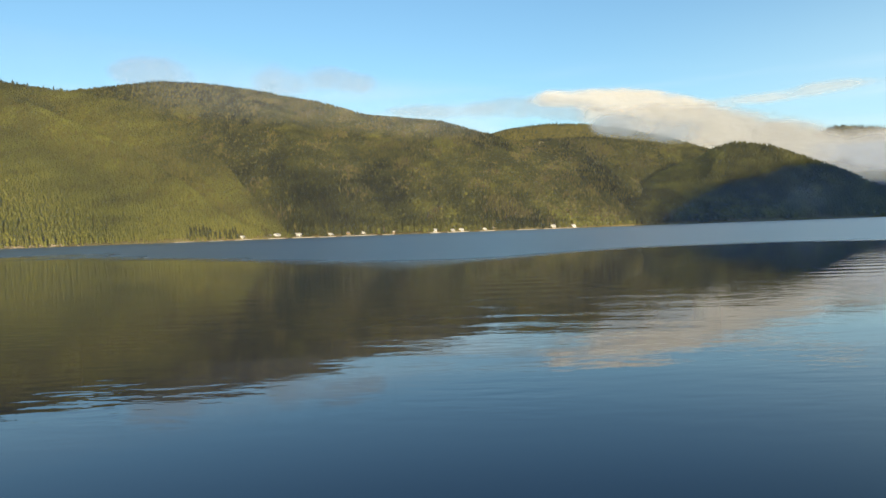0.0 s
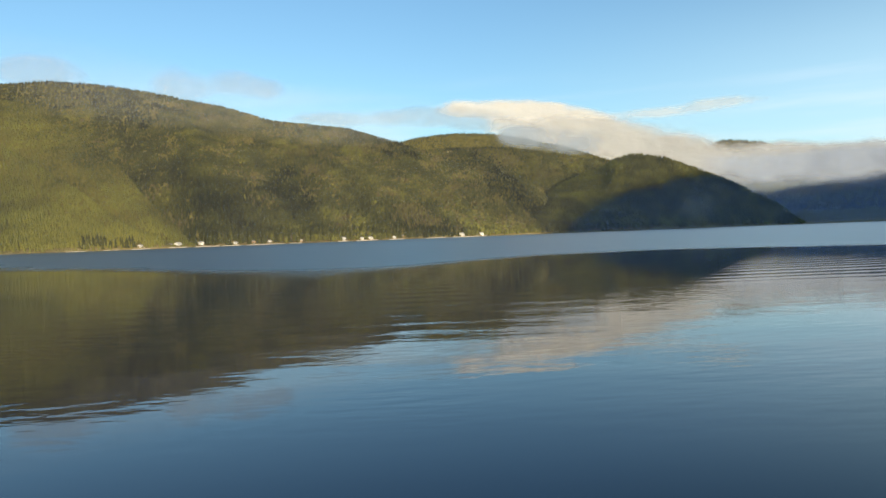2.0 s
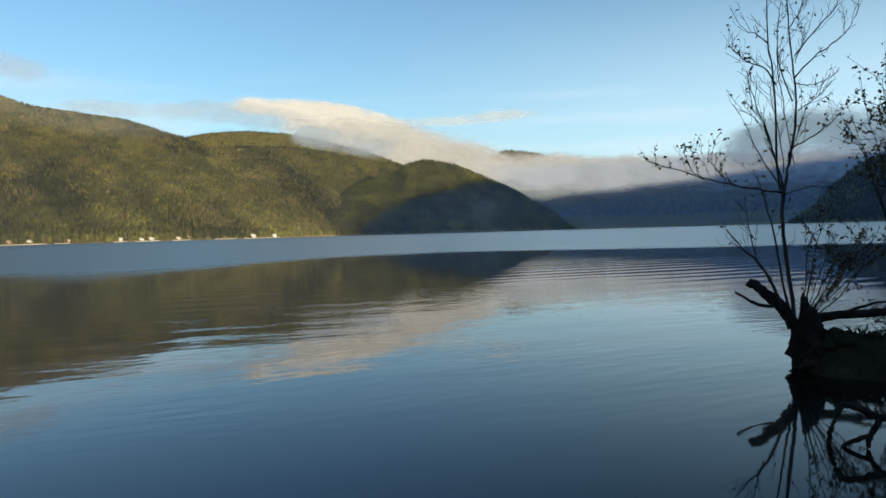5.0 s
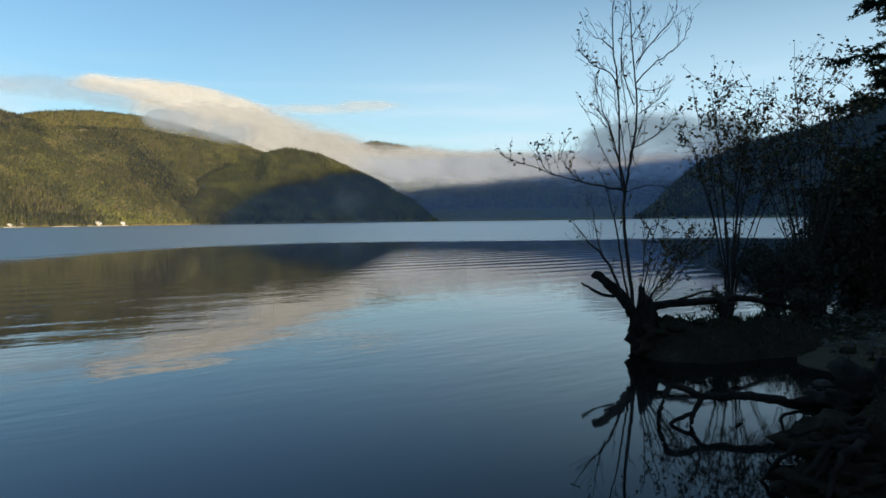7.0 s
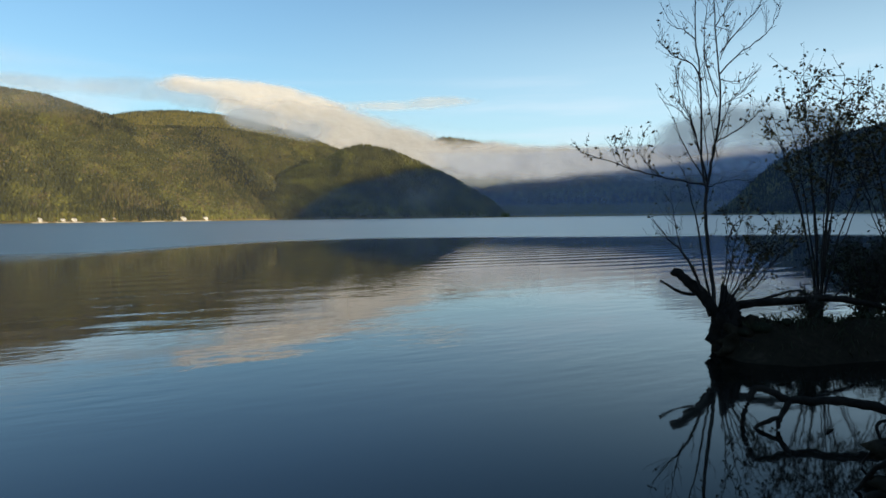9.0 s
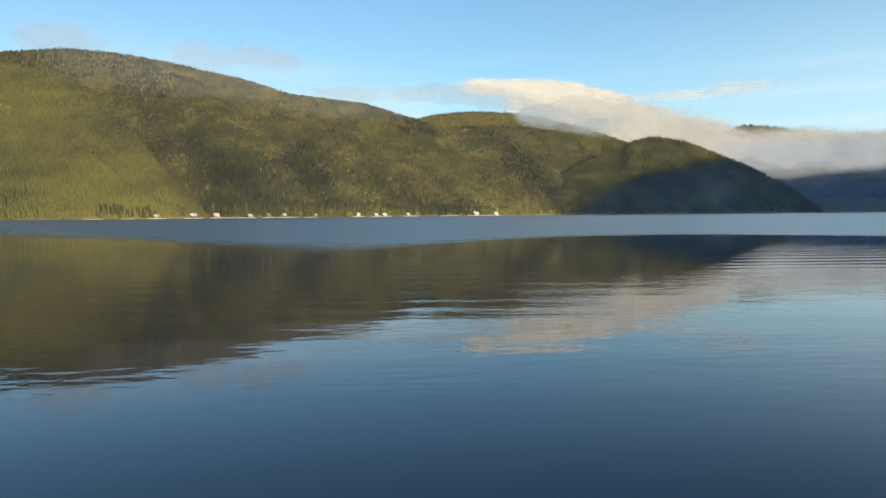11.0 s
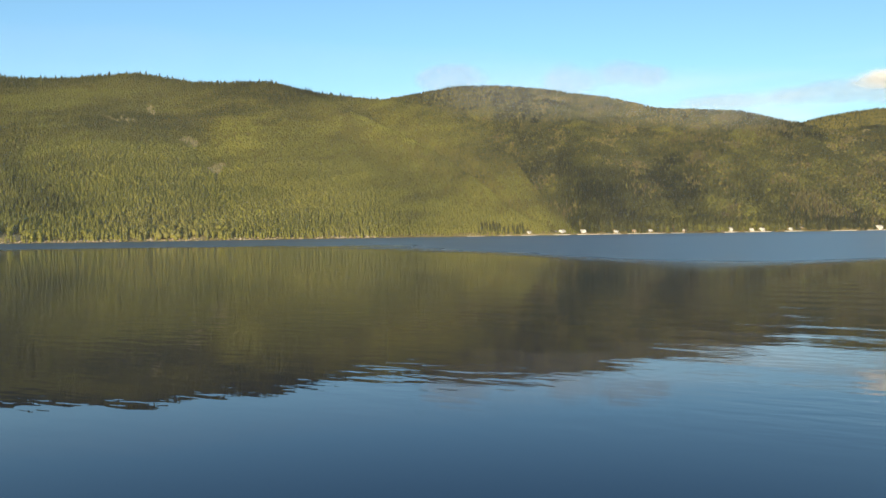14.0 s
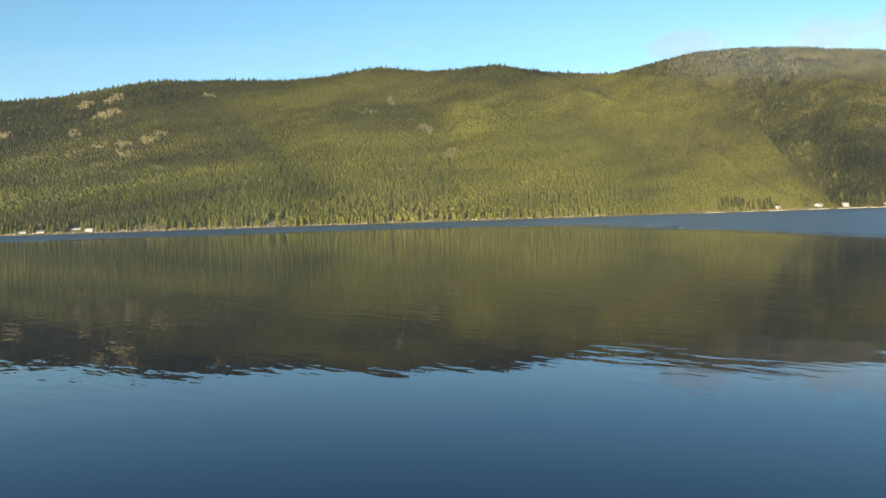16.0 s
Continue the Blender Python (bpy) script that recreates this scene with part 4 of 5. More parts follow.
limb("limb", 0.012, [(-0.01, -0.05), (0.14, 0.0), (0.34, 0.03), (0.5, 0.0)], 0.2, 1.0, 0.8)
limb("limb", 0.012, [(0.09, 0.97), (-0.03, 1.38), (-0.05, 1.79), (-0.01, 2.13)], 0.2)
limb("limb", 0.01, [(0.07, 1.79), (0.17, 1.96), (0.22, 2.09)], 0.1)
limb("limb", 0.01, [(-0.15, 1.66), (-0.29, 1.79), (-0.36, 1.83)], 0.1)
for path in ([(-0.02, 0.07), (-0.13, 0.43), (-0.24, 0.76), (-0.42, 0.9)], [(-0.04, 0.14), (-0.17, 0.65), (-0.31, 0.94), (-0.35, 1.23)], [(0.0, 0.2), (-0.06, 0.72), (-0.13, 1.05), (-0.1, 1.3)],
             [(0.09, 0.29), (0.01, 0.87), (-0.04, 1.23), (-0.06, 1.5)], [(0.14, 0.87), (0.3, 0.98), (0.38, 1.03)], [(0.12, 1.4), (0.2, 1.62), (0.27, 1.8)], [(0.05, 0.4), (0.16, 0.7), (0.24, 0.95)]):
    limb("limb", 0.009, path, random.uniform(-0.3, 0.3), 1.0, 0.8)
limb("stem", 0.03, [(0.02, -1.55), (-0.13, -1.07), (-0.29, -0.79), (-0.39, -0.69), (-0.55, -0.49)], -0.2, 0.9)
limb("stem", 0.022, [(0.05, -1.5), (-0.06, -0.86), (-0.13, -0.45), (-0.22, -0.04), (-0.28, 0.16)], 0.2)
limb("stem", 0.016, [(0.14, -1.5), (0.24, -1.0), (0.3, -0.66), (0.4, -0.33)], 0.3, 1.4, 5.5)
limb("stem", 0.014, [(0.14, -1.5), (0.4, -1.14), (0.57, -0.87), (0.63, -0.67)], 0.1, 1.4, 5.5)
limb("stem", 0.012, [(0.17, -1.5), (0.5, -1.21), (0.7, -0.94), (0.83, -0.81)], 0.2, 1.4, 5.5)
limb("stem", 0.012, [(0.15, -1.5), (0.34, -1.07), (0.47, -0.74)], -0.2, 1.4, 5.5)
limb("stem", 0.012, [(-0.26, -0.86), (-0.36, -0.52), (-0.39, -0.25)], 0.0, 1.0, 1.5)
for reach in (0.3, 0.45, 0.6, 0.75, 0.9):
    rise = random.uniform(-1.0, -0.6)
    limb("stem", 0.009, [(0.16, -1.5), (0.16 + reach * 0.45, -1.3 + (rise + 1.3) * 0.4), (0.16 + reach * 0.8, rise - 0.1), (0.16 + reach, rise + 0.05)], random.uniform(-0.3, 0.3), 1.4, 5.5)
limb("stem", 0.012, [(0.1, -1.5), (0.18, -1.1), (0.2, -0.75), (0.27, -0.5)], -0.1, 1.4, 5.5)
tagged(part("twig_growth", twigs, TWIG, sapling, "fine bare twigs"), kind="stuff")
tagged(part("foliage", leaves, LEAF, sapling, "few dry brown leaves", False), kind="stuff")

# the broken stump that the sapling grows from
stump = thing("stump", (6.88, 5.78, 0.1), "rotten broken tree stump with jagged snags on the mound", "stump")


def lump(name, size, parent, material, at=(0, 0, 0), seed=0.0, rough=0.35, label=""):
    """A knotty mass: a ball pushed in and out by noise."""
    bm = bmesh.new()
    bmesh.ops.create_icosphere(bm, subdivisions=4, radius=1.0)
    for v in bm.verts:
        d = v.co.normalized()
        k = 1 + rough * noise.fractal(d * 2.6 + Vector((seed, 0, 0)), 0.8, 2.1, 5)
        v.co = Vector((d.x * size[0] * k, d.y * size[1] * k, d.z * size[2] * k)) + Vector(at)
    for f in bm.faces:
        f.smooth = True
    me = bpy.data.meshes.new(name)
    bm.to_mesh(me)
    bm.free()
    me.materials.append(material)
    ob = new(name, me)
    ob.parent = parent
    return tagged(ob, label)


lump("root_mass", (0.16, 0.16, 0.4), stump, BARK, (0.1, -0.02, 0.12), 2.0, 0.5)
lump("root_mass", (0.34, 0.28, 0.24), stump, SOIL, (0.26, -0.12, 0.02), 5.0, 0.6)
for radius, path, deep in ((0.075, [(0.17, -1.7), (0.01, -1.39), (-0.18, -1.19), (-0.29, -1.09), (-0.4, -1.03)], 0.05),
                           (0.022, [(-0.13, -1.3), (-0.26, -1.29), (-0.39, -1.23), (-0.53, -1.14)], -0.05)):
    s = Shape()
    off = Vector((TREE_AT.x - 6.88, TREE_AT.y - 5.78, 0.36))
    s.tube([p + off for p in bent(in_tree(path, deep), 4, 0.008)], radius, radius * 0.62, 9, 0.16)
    part("snag", s, BARK, stump)
for k in range(6):
    a = radians(random.uniform(-85, 10))
    s = Shape()
    w = Vector((math.cos(a), math.sin(a), 0))
    run = [w * 0.15 + Vector((0, 0, 0.14)), w * 0.4 + Vector((0, 0, 0.08)), w * 0.62 + Vector((random.uniform(-.1, .1), random.uniform(-.1, .1), 0.02)), w * 0.85 + Vector((0, 0, -0.15))]
    s.tube(bent(run, 4, 0.012), 0.035, 0.008, 6, 0.1)
    part("root", s, BARK, stump)

# fallen logs and driftwood
def wood(name, label, base, paths, category="log"):
    ob = thing(name, base, label, category)
    for kind, r0, r1, pts in paths:
        s = Shape()
        s.tube([p - Vector(base) for p in bent(pts, 5, 0.007)], r0, r1, 8, 0.1)
        part(kind, s, BARK, ob)
    return ob


wood("fallen_log", "thin fallen trunk lying from the mound to the stones", (7.6, 5.4, 0.4),
     [("trunk", 0.055, 0.03, [(6.95, 5.7, 0.46), (7.11, 5.66, 0.55), (7.52, 5.45, 0.58), (8.33, 5.32, 0.58), (9.08, 5.22, 0.44), (9.9, 5.1, 0.2)]),
      ("limb", 0.025, 0.008, [(6.99, 5.65, 0.56), (7.33, 5.54, 0.61), (7.67, 5.41, 0.7), (8.04, 5.39, 0.63)]),
      ("limb", 0.014, 0.005, [(8.33, 5.32, 0.58), (8.6, 5.3, 0.72), (8.95, 5.2, 0.75)])])
wood("driftwood", "forked driftwood branch reaching out over still water", (5.7, 2.8, 0.0),
     [("branch", 0.046, 0.024, [(6.3, 2.45, 0.16), (5.86, 2.71, 0.15), (5.67, 2.9, 0.15), (5.49, 3.03, 0.15), (5.37, 3.15, 0.18), (5.22, 3.31, 0.21), (5.06, 3.46, 0.2), (4.94, 3.56, 0.21), (4.86, 3.66, 0.26), (4.8, 3.75, 0.27)]),
      ("twig", 0.026, 0.014, [(4.8, 3.75, 0.27), (4.73, 3.75, 0.16), (4.69, 3.76, 0.05), (4.66, 3.75, -0.1)]),
      ("twig", 0.024, 0.012, [(4.94, 3.55, 0.2), (4.84, 3.56, 0.09), (4.73, 3.64, 0.03), (4.64, 3.71, -0.1)]),
      ("twig", 0.02, 0.01, [(4.84, 3.56, 0.08), (4.79, 3.55, -0.01), (4.74, 3.55, -0.12)]),
      ("twig", 0.014, 0.01, [(5.6, 2.94, 0.12), (5.25, 3.05, 0.12), (5.16, 3.02, 0.04), (5.1, 2.95, -0.08)])])
floating = thing("floating_bark", (5.09, 3.33, 0.0), "small dark piece of bark floating", "bark", turn=20)
s = Shape()
s.tube([(-0.06, 0, 0.002), (-0.03, 0.008, 0.006), (0.02, 0.0, 0.008), (0.07, -0.01, 0.002)], 0.012, 0.006, 6, 0.2)
part("bark", s, BARK, floating)


# bushes
def bush(at, label, height, spread, stems, leaf_count, leaf_size, leaf_mat, stem_r=0.02, lean=(0, 0), name="bush", low=0.25, kinks=0.03):
    """Many stems that fan out of one root, split into twigs, with leaves towards the ends."""
    ob = thing(name, at, label, "bush")
    tw, lf = Shape(), Shape()
    ends = []
    for _ in range(stems):
        a, out = random.uniform(0, 2 * math.pi), random.uniform(0.15, 1.0) * spread
        h = height * random.uniform(0.72, 1.0) * (1 - 0.25 * out / max(spread, 0.01))
        tip = Vector((math.cos(a) * out + lean[0], math.sin(a) * out + lean[1], h))
        line = bent([Vector((0, 0, -0.15)), Vector((tip.x * 0.2, tip.y * 0.2, h * 0.35)), Vector((tip.x * 0.6, tip.y * 0.6, h * 0.72)), tip], 5, kinks)
        s = Shape()
        s.tube(line, stem_r * random.uniform(0.6, 1.1), 0.004, 6, 0.1)
        part("stem", s, TWIG, ob)
        for i in range(int(len(line) * low), len(line)):
            for _ in range(2):
                d = Vector((random.uniform(-1, 1), random.uniform(-1, 1), random.uniform(-0.1, 1.2))).normalized()
                long = random.uniform(0.15, 0.5) * height / 3
                run = [line[i], line[i] + d * long * 0.5 + Vector((0, 0, 0.04)), line[i] + d * long + Vector((0, 0, 0.12))]
                tw.tube(run, 0.005, 0.002, 4)
                ends += run[1:] + [line[i] + d * long * 0.75]
    for _ in range(leaf_count):
        q = random.choice(ends) + Vector((random.gauss(0, 0.035), random.gauss(0, 0.035), random.gauss(0, 0.035)))
        lf.leaf(q, (random.uniform(-1, 1), random.uniform(-1, 1), random.uniform(-1, 0.6)), leaf_size * random.uniform(0.6, 1.3), 0.6)
    tagged(part("twig_growth", tw, TWIG, ob), kind="stuff")
    tagged(part("foliage", lf, leaf_mat, ob, "", False), kind="stuff")
    return ob


bush((10.6, 6.95, max(ground_z(10.6, 6.95), -0.1)), "tall leggy bush with sparse small leaves standing at the water", 4.15, 1.3, 16, 2000, 0.066, LEAF, 0.018, low=0.62, kinks=0.02)
bush((11.2, 6.0, ground_z(11.2, 6.0)), "tall leggy bush with sparse small leaves among the stones", 4.35, 1.3, 16, 2000, 0.066, LEAF, 0.018, low=0.62, kinks=0.02)
bush((10.6, 6.15, 0.05), "low tangled bush over the water's edge", 1.1, 0.7, 12, 260, 0.06, SHRUB, 0.014)
bush((9.3, 5.05, 0.2), "low tangle of twigs and leaves on the mound", 0.4, 0.5, 12, 300, 0.05, SHRUB, 0.008, kinks=0.02)
bush((8.0, 5.35, 0.3), "low tangle of twigs and leaves on the mound", 0.36, 0.5, 12, 300, 0.045, SHRUB, 0.008, kinks=0.02)
for x, y, h in ((12.3, 6.3, 1.9), (13.4, 7.0, 2.3), (12.4, 5.5, 2.0), (11.6, 6.85, 1.3), (12.7, 7.4, 1.35), (11.3, 6.2, 1.25)):
    bush((x, y, max(ground_z(x, y), -0.1)), "dark tangled brush at the water's edge", h, 1.1, 14, 1300, 0.07, SHRUB, 0.014, low=0.2, kinks=0.05)
for x, y, h, w, n in ((13.2, 5.5, 2.5, 1.0, 6500), (14.6, 6.75, 2.7, 1.1, 7500), (16.0, 6.5, 3.2, 1.4, 8500), (17.4, 7.9, 3.1, 1.4, 8500), (20.5, 8.9, 3.5, 1.9, 9000), (18.5, 7.3, 3.4, 1.6, 9000)):
    bush((x, y, ground_z(x, y) - 0.05), "dense dark shrub crowding the stony bank", h, w, 22, n, 0.13, SHRUB, 0.03, low=0.05)


def conifer(at, label, height, reach, bough_count, clear=0.12):
    """A dark fir: a straight trunk and drooping boughs hung with flat sprays of needles."""
    ob = thing("conifer", at, label, "tree")
    s = Shape()
    s.tube(bent([(0, 0, -0.3), (0.05, 0, height * 0.4), (0, 0.04, height)], 8, 0.01), height * 0.018, 0.02, 10, 0.06)
    part("trunk", s, BARK, ob)
    wd, nd = Shape(), Shape()
    for k in range(bough_count):
        f = clear + (1 - clear) * (k + random.random()) / bough_count
        a = k * 2.4 + random.uniform(-0.4, 0.4)
        long = reach * (1 - f) ** 0.75 * random.uniform(0.7, 1.1) + 0.25
        w = Vector((math.cos(a), math.sin(a), 0))
        z = height * f
        line = bent([Vector((0, 0, z)), w * long * 0.45 + Vector((0, 0, z + 0.05 * long)), w * long * 0.8 + Vector((0, 0, z - 0.08 * long)), w * long + Vector((0, 0, z - 0.1 * long))], 6, 0.02)
        wd.tube(line, 0.03, 0.006, 5)
        side = Vector((-w.y, w.x, 0))
        for i in range(3, len(line)):
            for sg in (-1, 1):
                for _ in range(2):
                    span = long * random.uniform(0.14, 0.34) * (1.15 - i / len(line) * 0.6)
                    d = (side * sg * random.uniform(0.6, 1) + w * random.uniform(0.2, 0.9) + Vector((0, 0, random.uniform(-0.45, 0.15)))).normalized()
                    for m in range(5):
                        q = line[i] + d * span * (m + 0.5) / 5
                        for _ in range(4):
                            nd.leaf(q, d + Vector((random.uniform(-.9, .9), random.uniform(-.9, .9), random.uniform(-.7, .5))), random.uniform(0.06, 0.13), 0.28)
    tagged(part("bough_growth", wd, BARK, ob), kind="stuff")
    tagged(part("needle_foliage", nd, EVERGREEN, ob, "", False), kind="stuff")
    return ob


conifer((15.2, 4.7, ground_z(15.2, 4.7)), "tall dark conifer with drooping boughs above the bank", 11.0, 3.45, 110, 0.3)
conifer((19.5, 6.6, ground_z(19.5, 6.6)), "tall dark conifer with drooping boughs above the bank", 8.5, 3.0, 48, 0.25)

# stones along the bank
def stone_mesh(seed, material):
    bm = bmesh.new()
    bmesh.ops.create_icosphere(bm, subdivisions=2, radius=1.0)
    for v in bm.verts:
        d = v.co.normalized()
        k = 1 + 0.45 * noise.fractal(d * 1.1 + Vector((seed * 7.1, 0, 0)), 0.9, 2.0, 4)
        v.co = Vector((d.x * k, d.y * k * 0.85, d.z * k * 0.6))
    me = bpy.data.meshes.new("stone")
    bm.to_mesh(me)
    bm.free()
    me.polygons.foreach_set("use_smooth", np.full(len(me.polygons), True))
    me.materials.append(material)
    return me


STONES = [stone_mesh(k, STONE if k % 3 else MOSS) for k in range(7)]


def stones(count, s_range, d_range, sizes):
    for _ in range(count):
        s, d = random.uniform(*s_range), random.uniform(*d_range)
        x, y = SHORE_AT.x + s * SHORE_WAY.x + d * INLAND.x, SHORE_AT.y + s * SHORE_WAY.y + d * INLAND.y
        k, size = random.randrange(7), random.uniform(*sizes) ** 1.0
        ob = new("stone", STONES[k])
        ob.matrix_basis = pose(x, y, ground_z(x, y) + size * 0.15, random.uniform(-15, 15), random.uniform(-15, 15), random.uniform(0, 360)) @ Matrix.Scale(size, 4)
        tagged(ob, "rounded mossy stone on the dark bank" if k % 3 == 0 else "rounded grey stone on the dark bank", "stone", "stones along the bank")


stones(60, (3.6, 7.2), (-0.25, 1.2), (0.03, 0.09))
stones(60, (10.0, 14.5), (-0.2, 2.2), (0.05, 0.11))
stones(30, (7.0, 10.5), (-0.2, 0.8), (0.04, 0.1))
for x, y in ((6.95, 5.5), (7.1, 5.4), (7.4, 5.3), (7.9, 5.15), (8.5, 5.0), (9.1, 4.75), (7.45, 5.6)):
    size = random.uniform(0.07, 0.14)
    ob = new("stone", STONES[random.choice((0, 3, 6))])
    ob.matrix_basis = pose(x, y, max(ground_z(x, y), -0.05) + size * 0.1, 0, 0, random.uniform(0, 360)) @ Matrix.Scale(size, 4)
    tagged(ob, "mossy stone at the foot of the mound", "stone", "stones along the bank")

# loose gravel between the stones
gravel = Shape()
for _ in range(2600):
    s, d = random.uniform(9.3, 15.5), random.uniform(-0.35, 2.6)
    x, y = SHORE_AT.x + s * SHORE_WAY.x + d * INLAND.x, SHORE_AT.y + s * SHORE_WAY.y + d * INLAND.y
    z, r, b = ground_z(x, y), random.uniform(0.018, 0.06), len(gravel.verts)
    if z < -0.03:
        continue
    turn = random.uniform(0, 1.5)
    ring = [Vector((x + math.cos(turn + k * 1.257) * r * random.uniform(0.7, 1.2), y + math.sin(turn + k * 1.257) * r * random.uniform(0.7, 1.2), z + r * random.uniform(0.05, 0.3))) for k in range(5)]
    gravel.verts += ring + [Vector((x, y, z + r * random.uniform(0.6, 0.9))), Vector((x, y, z - r * 0.4))]
    gravel.faces += [f for k in range(5) for f in ((b + k, b + (k + 1) % 5, b + 5), (b + (k + 1) % 5, b + k, b + 6))]
tagged(new("gravel", gravel.mesh("gravel", GRAVEL, False)), "grey gravel and small stones on the bank", "gravel", kind="stuff")

# a rooty overhang where the driftwood joins the bank
roots = thing("root_tangle", (5.6, 2.35, 0.05), "dark tangle of roots and moss at the water", "roots")
lump("root_mass", (0.5, 0.36, 0.24), roots, BARK, (0.3, 0.25, 0.1), 9.0, 1.0)
lump("root_mass", (0.42, 0.3, 0.18), roots, SOIL, (-0.75, 0.0, 0.04), 12.0, 0.9)
lump("root_mass", (0.3, 0.24, 0.12), roots, SOIL, (-1.3, -0.2, 0.0), 15.0, 0.9)
for k in range(16):
    a = random.uniform(radians(95), radians(200))
    w = Vector((math.cos(a), math.sin(a), 0))
    o = Vector((random.uniform(-1.3, 0.6), 0.0, 0))
    o.y = 0.35 * o.x + 0.2
    far = random.uniform(0.4, 0.75)
    s = Shape()
    s.tube(bent([o + Vector((0, 0, 0.22)), o + w * far * 0.5 + Vector((0, 0, random.uniform(0.12, 0.26))), o + w * far * 0.85 + Vector((random.uniform(-.08, .08), 0, 0.04)), o + w * far + Vector((0, 0, -0.2))], 4, 0.02), random.uniform(0.014, 0.032), 0.006, 5, 0.1)
    part("root", s, BARK, roots)

# dead grass and small plants on the mound and bank
grass = Shape()
for _ in range(2600):
    if random.random() < 0.45:
        t = random.random()
        x, y = 7.05 + 2.75 * t + random.gauss(0, 0.3), 5.62 - 1.07 * t + random.gauss(0, 0.3)
    else:
        s, d = random.uniform(3.5, 15), random.uniform(-0.1, 3.0)
        x, y = SHORE_AT.x + s * SHORE_WAY.x + d * INLAND.x, SHORE_AT.y + s * SHORE_WAY.y + d * INLAND.y
    z = ground_z(x, y)
    if z < 0.03:
        continue
    grass.leaf((x, y, z - 0.01), (random.gauss(0, 0.6), random.gauss(0, 0.6), 1), random.uniform(0.05, 0.17), 0.045)
tagged(new("grass", grass.mesh("grass", SHRUB, False)), "thin dark grass on the bank and mound", "grass", kind="stuff")

# fallen leaves on the bank
litter = Shape()
for _ in range(1500):
    s, d = random.uniform(4.4, 13.0), random.uniform(-0.1, 1.8) ** 1.0
    x, y = SHORE_AT.x + s * SHORE_WAY.x + d * INLAND.x, SHORE_AT.y + s * SHORE_WAY.y + d * INLAND.y
    z = ground_z(x, y)
    if z > 0.02:
        litter.leaf((x, y, z + 0.012), (random.uniform(-1, 1), random.uniform(-1, 1), random.uniform(0.0, 0.3)), random.uniform(0.03, 0.07), 0.7)
tagged(new("leaf_litter", litter.mesh("leaf_litter", LEAF, False)), "scattered brown fallen leaves on the bank", "leaves", kind="stuff")

# a bare tree behind the walk, one thin bough of which hangs out over the water
bare_tree = thing("bare_tree", (-4.6, -2.6, ground_z(-4.6, -2.6)), "slender bare tree leaning over the water", "tree")
s = Shape()
s.tube(bent([(0, 0, -0.2), (0.05, 0.1, 1.4), (0.0, 0.25, 2.8), (0.1, 0.3, 4.4)], 5, 0.01), 0.07, 0.012, 8, 0.06)
part("trunk", s, BARK, bare_tree)
for reach, up in ((3.6, 2.3), (2.2, 3.1), (1.6, 1.9)):
    s = Shape()
    s.tube(bent([(0.0, 0.2, up - 0.4), (0.3, reach * 0.4, up - 0.15), (0.8, reach * 0.8, up), (1.2, reach, up + 0.03)], 5, 0.01), 0.018, 0.003, 6, 0.06)
    part("limb", s, TWIG, bare_tree)

# ---- cottages and docks along the far shore ----
def shore_turn(land, az):
    a, b = land_spot(land, az + 0.4, 0), land_spot(land, az - 0.4, 0)
    return math.degrees(math.atan2(b[1] - a[1], b[0] - a[0]))


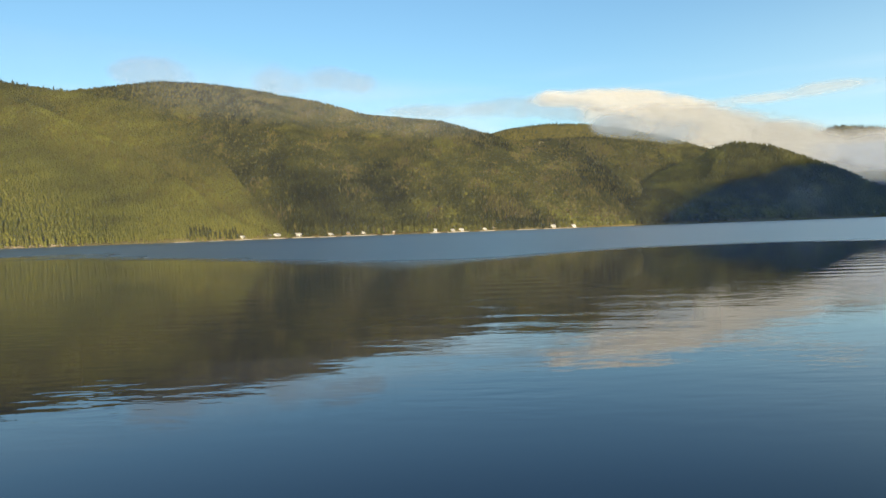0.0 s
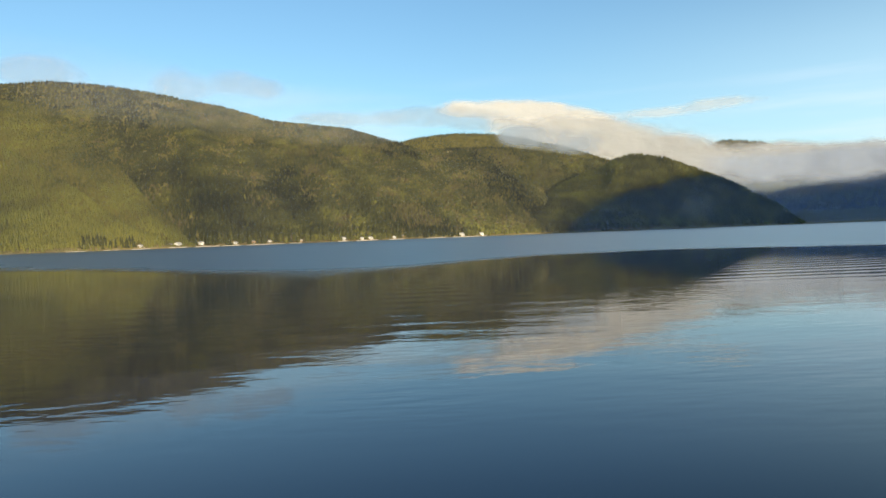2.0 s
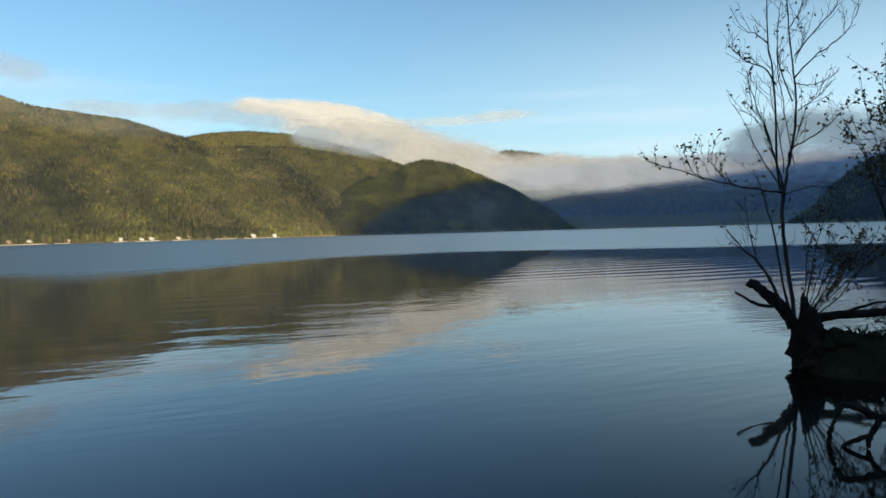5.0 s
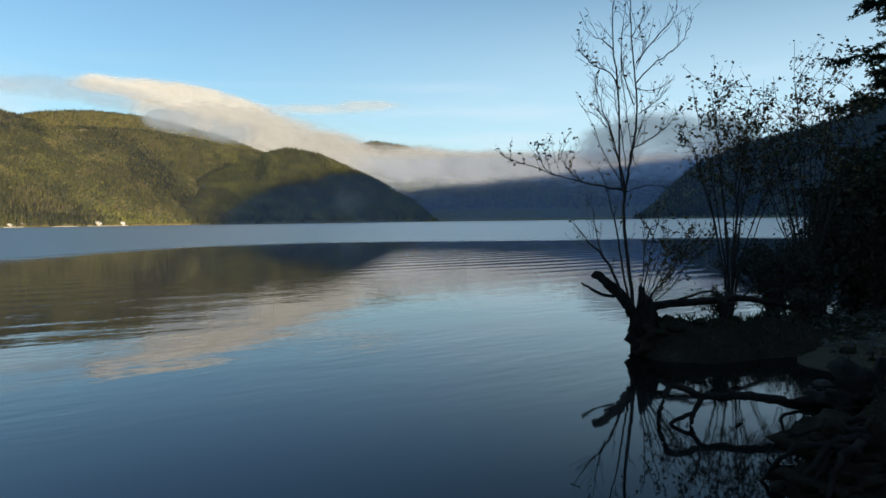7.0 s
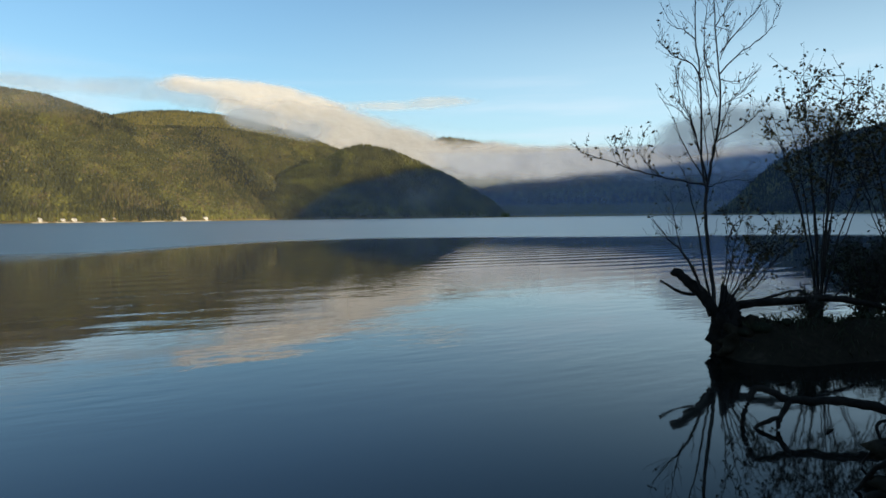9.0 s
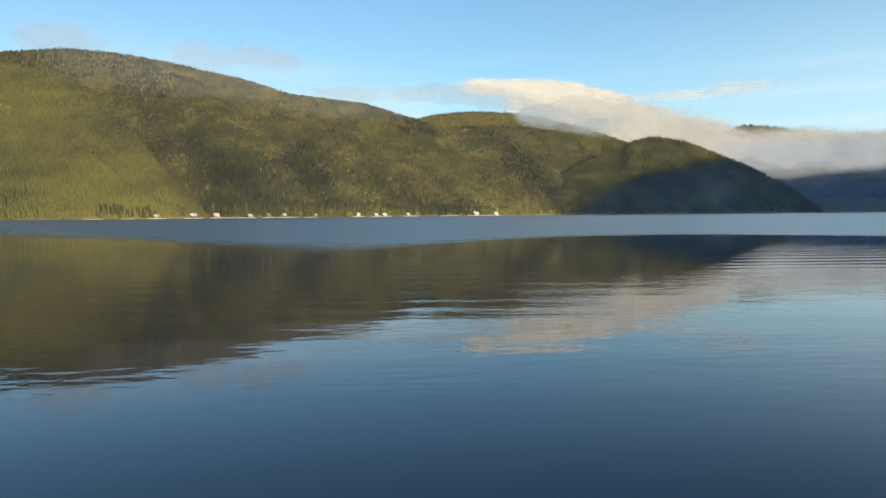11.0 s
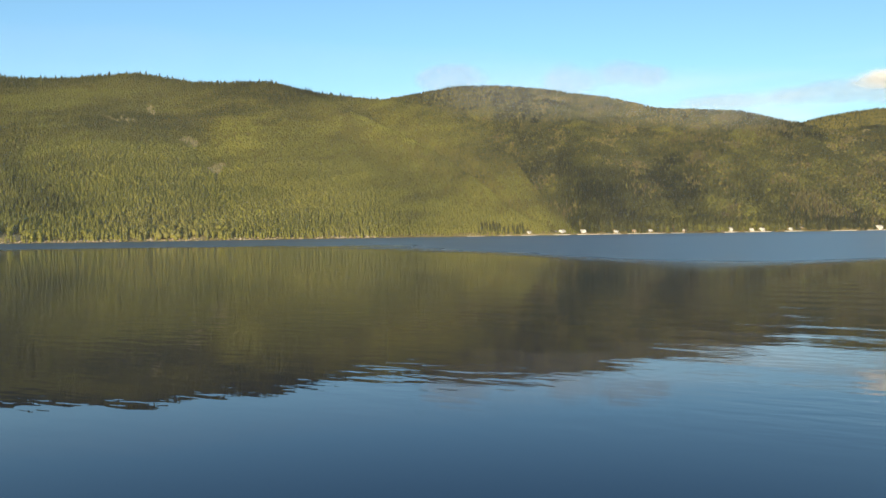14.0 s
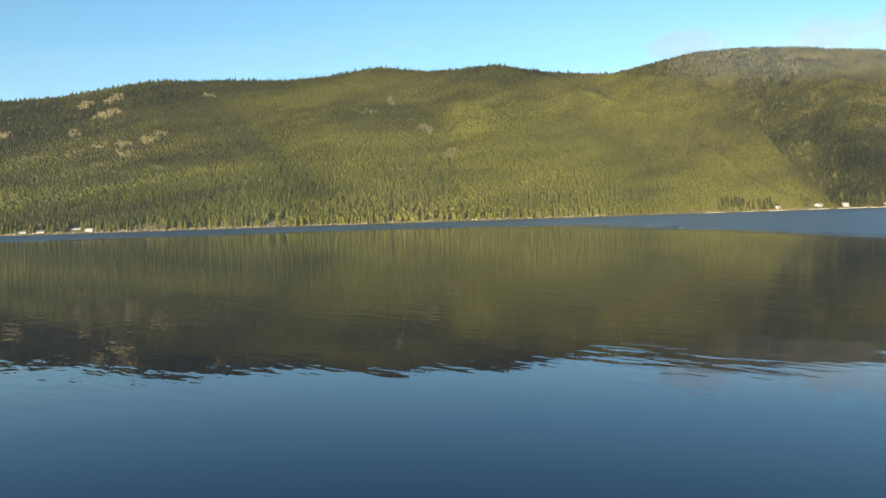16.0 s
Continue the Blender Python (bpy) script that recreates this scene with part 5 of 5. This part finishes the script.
def cottage(land, az, inland, w, d, h, wall_mat, roof_mat, label, rise=1.0, turn=0.0):
    """A gabled lake cottage facing the water: plinth and walls, roof with eaves, door, windows and a deck."""
    x, y, z = land_spot(land, az, inland)
    ob = thing("cottage", (x, y, min(z, 2.2) + rise), label, "house", "cottages along the far shore", shore_turn(land, az) + turn)
    s = Shape()
    s.box((-w / 2, -d / 2, -4.0), (w / 2, d / 2, h))
    b = len(s.verts)
    s.verts += [Vector(p) for p in ((-w / 2, -d / 2, h), (-w / 2, d / 2, h), (-w / 2, 0, h + d * 0.3), (w / 2, -d / 2, h), (w / 2, d / 2, h), (w / 2, 0, h + d * 0.3))]
    s.faces += [(b, b + 1, b + 2), (b + 3, b + 5, b + 4)]
    part("wall", s, wall_mat, ob, smooth=False)
    for sg in (-1, 1):
        s = Shape()
        b = 0
        e, o = d / 2 + 0.6, 0.5
        s.verts = [Vector(p) for p in ((-w / 2 - o, 0, h + d * 0.3 + 0.12), (w / 2 + o, 0, h + d * 0.3 + 0.12), (w / 2 + o, sg * e, h - 0.26), (-w / 2 - o, sg * e, h - 0.26),
                                       (-w / 2 - o, 0, h + d * 0.3 + 0.32), (w / 2 + o, 0, h + d * 0.3 + 0.32), (w / 2 + o, sg * e, h - 0.06), (-w / 2 - o, sg * e, h - 0.06))]
        s.faces = [(0, 1, 2, 3), (4, 5, 6, 7), (0, 1, 5, 4), (2, 3, 7, 6), (1, 2, 6, 5), (0, 3, 7, 4)]
        part("roof", s, roof_mat, ob, smooth=False)
    for k in range(3):
        s = Shape()
        c = (-0.32 + 0.32 * k) * w
        if k == 1:
            s.box((c - 0.5, -d / 2 - 0.06, 0.05), (c + 0.5, -d / 2 - 0.004, 2.1))
            part("door", s, PLANK, ob, smooth=False)
        else:
            s.box((c - 0.8, -d / 2 - 0.06, 0.9), (c + 0.8, -d / 2 - 0.004, 2.2))
            part("window", s, DARK_GLASS, ob, smooth=False)
    s = Shape()
    s.box((-w / 2, -d / 2 - 2.6, -0.25), (w / 2, -d / 2 - 0.05, 0.0))
    part("deck", s, PLANK, ob, smooth=False)
    for c in (-w / 2 + 0.15, 0, w / 2 - 0.3):
        s = Shape()
        s.box((c, -d / 2 - 2.5, -4.0), (c + 0.15, -d / 2 - 2.35, 0.9))
        part("post", s, PLANK, ob, smooth=False)


def dock(land, az, long, wide=2.2):
    """A plank dock on posts standing out into the lake."""
    x, y, _ = land_spot(land, az, -1.0)
    ob = thing("dock", (x, y, 0.0), "pale wooden dock on posts at the far shore", "dock", "docks along the far shore", shore_turn(land, az))
    n = 8
    for k in range(n):
        s = Shape()
        s.box((-wide / 2, -long * (k + 1) / n + 0.03, 0.72), (wide / 2, -long * k / n, 0.85))
        part("board", s, PLANK, ob, smooth=False)
    for k in (0.3, 0.95):
        for sx in (-1, 1):
            s = Shape()
            s.tube([(sx * wide * 0.45, -long * k, -2.0), (sx * wide * 0.45, -long * k, 1.2)], 0.12, 0.11, 8)
            part("post", s, PLANK, ob)


def sea_wall(land, az0, az1, tall):
    """A pale retaining wall that follows the shore."""
    s = Shape()
    steps = max(int(abs(az1 - az0) / 0.12), 2)
    pts = [land_spot(land, az0 + (az1 - az0) * k / steps, -0.5) for k in range(steps + 1)]
    for (xa, ya, _), (xb, yb, _) in zip(pts, pts[1:]):
        top = tall * 0.75 * random.uniform(0.85, 1.1)
        n = Vector((yb - ya, xa - xb, 0)).normalized() * 0.8
        b = len(s.verts)
        s.verts += [Vector((px + n.x * q, py + n.y * q, z)) for px, py in ((xa, ya), (xb, yb)) for q in (1, -6) for z in (-1.0, top)]
        s.faces += [tuple(b + i for i in f) for f in ((0, 1, 5, 4), (1, 3, 7, 5), (2, 3, 1, 0), (4, 5, 7, 6), (2, 6, 7, 3))]
    ob = new("sea_wall", s.mesh("sea_wall", WALL_STONE, False))
    tagged(ob, "low pale stone retaining wall along the waterline", "wall", "retaining walls along the far shore")


for land, (az, inland, w, d, h, white, pale, rise) in COTTAGES:
    cottage(land, az, inland, w, d, h, WHITE_WALL if white else TAN_WALL, PALE_ROOF if pale else ROOF,
            "small white gabled cottage among shore trees" if white else "small tan wooden cottage among shore trees", rise, random.uniform(-20, 20))
for land, az0, az1, tall in ((ridge_left, 16.5, 15.3, 1.5), (ridge_left, 13.95, 12.7, 1.6), (ridge_middle, 12.3, 10.3, 1.6), (ridge_middle, 10.1, 8.7, 1.4), (ridge_middle, 8.2, 5.4, 1.5),
                             (ridge_middle, 4.9, 4.0, 1.6), (ridge_middle, 1.1, 0.2, 2.0), (ridge_middle, -0.4, -2.1, 2.2), (ridge_middle, -3.0, -4.2, 2.2),
                             (ridge_middle, -6.0, -7.6, 1.8), (ridge_middle, -8.2, -10.9, 1.8), (ridge_left, 18.4, 17.4, 0.9), (ridge_left, 20.9, 19.6, 0.9)):
    sea_wall(land, az0, az1, tall)
for land, az, long in ((ridge_left, 15.6, 14), (ridge_left, 13.5, 16), (ridge_middle, 11.2, 14), (ridge_middle, 7.3, 14), (ridge_middle, 2.6, 16), (ridge_middle, 0.4, 16), (ridge_middle, -1.2, 18),
                       (ridge_middle, -9.6, 20), (ridge_left, 70.2, 12), (ridge_left, 67.0, 12)):
    dock(land, az, long)

# pale boulders and beach stones along the long mountainside's shore
boulders, rng = Shape(), random.Random(5)
for _ in range(1500):
    az = rng.uniform(27, 77)
    if float(fractal(az * 0.8, 2.0, 3)) + rng.uniform(-0.3, 0.3) < (0.1 if az < 44 else -0.12):
        continue
    x, y, z = land_spot(ridge_left, az, rng.uniform(-1.0, 6.0))
    r, b, turn = rng.uniform(0.3, 1.1), len(boulders.verts), rng.uniform(0, 1.2)
    for k in range(5):
        q = turn + k * 1.257
        boulders.verts.append(Vector((x + math.cos(q) * r * rng.uniform(0.8, 1.5), y + math.sin(q) * r * rng.uniform(0.7, 1.2), max(z, 0) + r * rng.uniform(0.0, 0.35))))
    boulders.verts += [Vector((x + rng.uniform(-0.3, 0.3) * r, y, max(z, 0) + r * rng.uniform(0.7, 1.1))), Vector((x, y, -0.5))]
    boulders.faces += [f for k in range(5) for f in ((b + k, b + (k + 1) % 5, b + 5), (b + (k + 1) % 5, b + k, b + 6))]
tagged(new("boulders", boulders.mesh("boulders", SAND, False)), "pale boulders and stones along the far waterline", "rocks", kind="stuff")
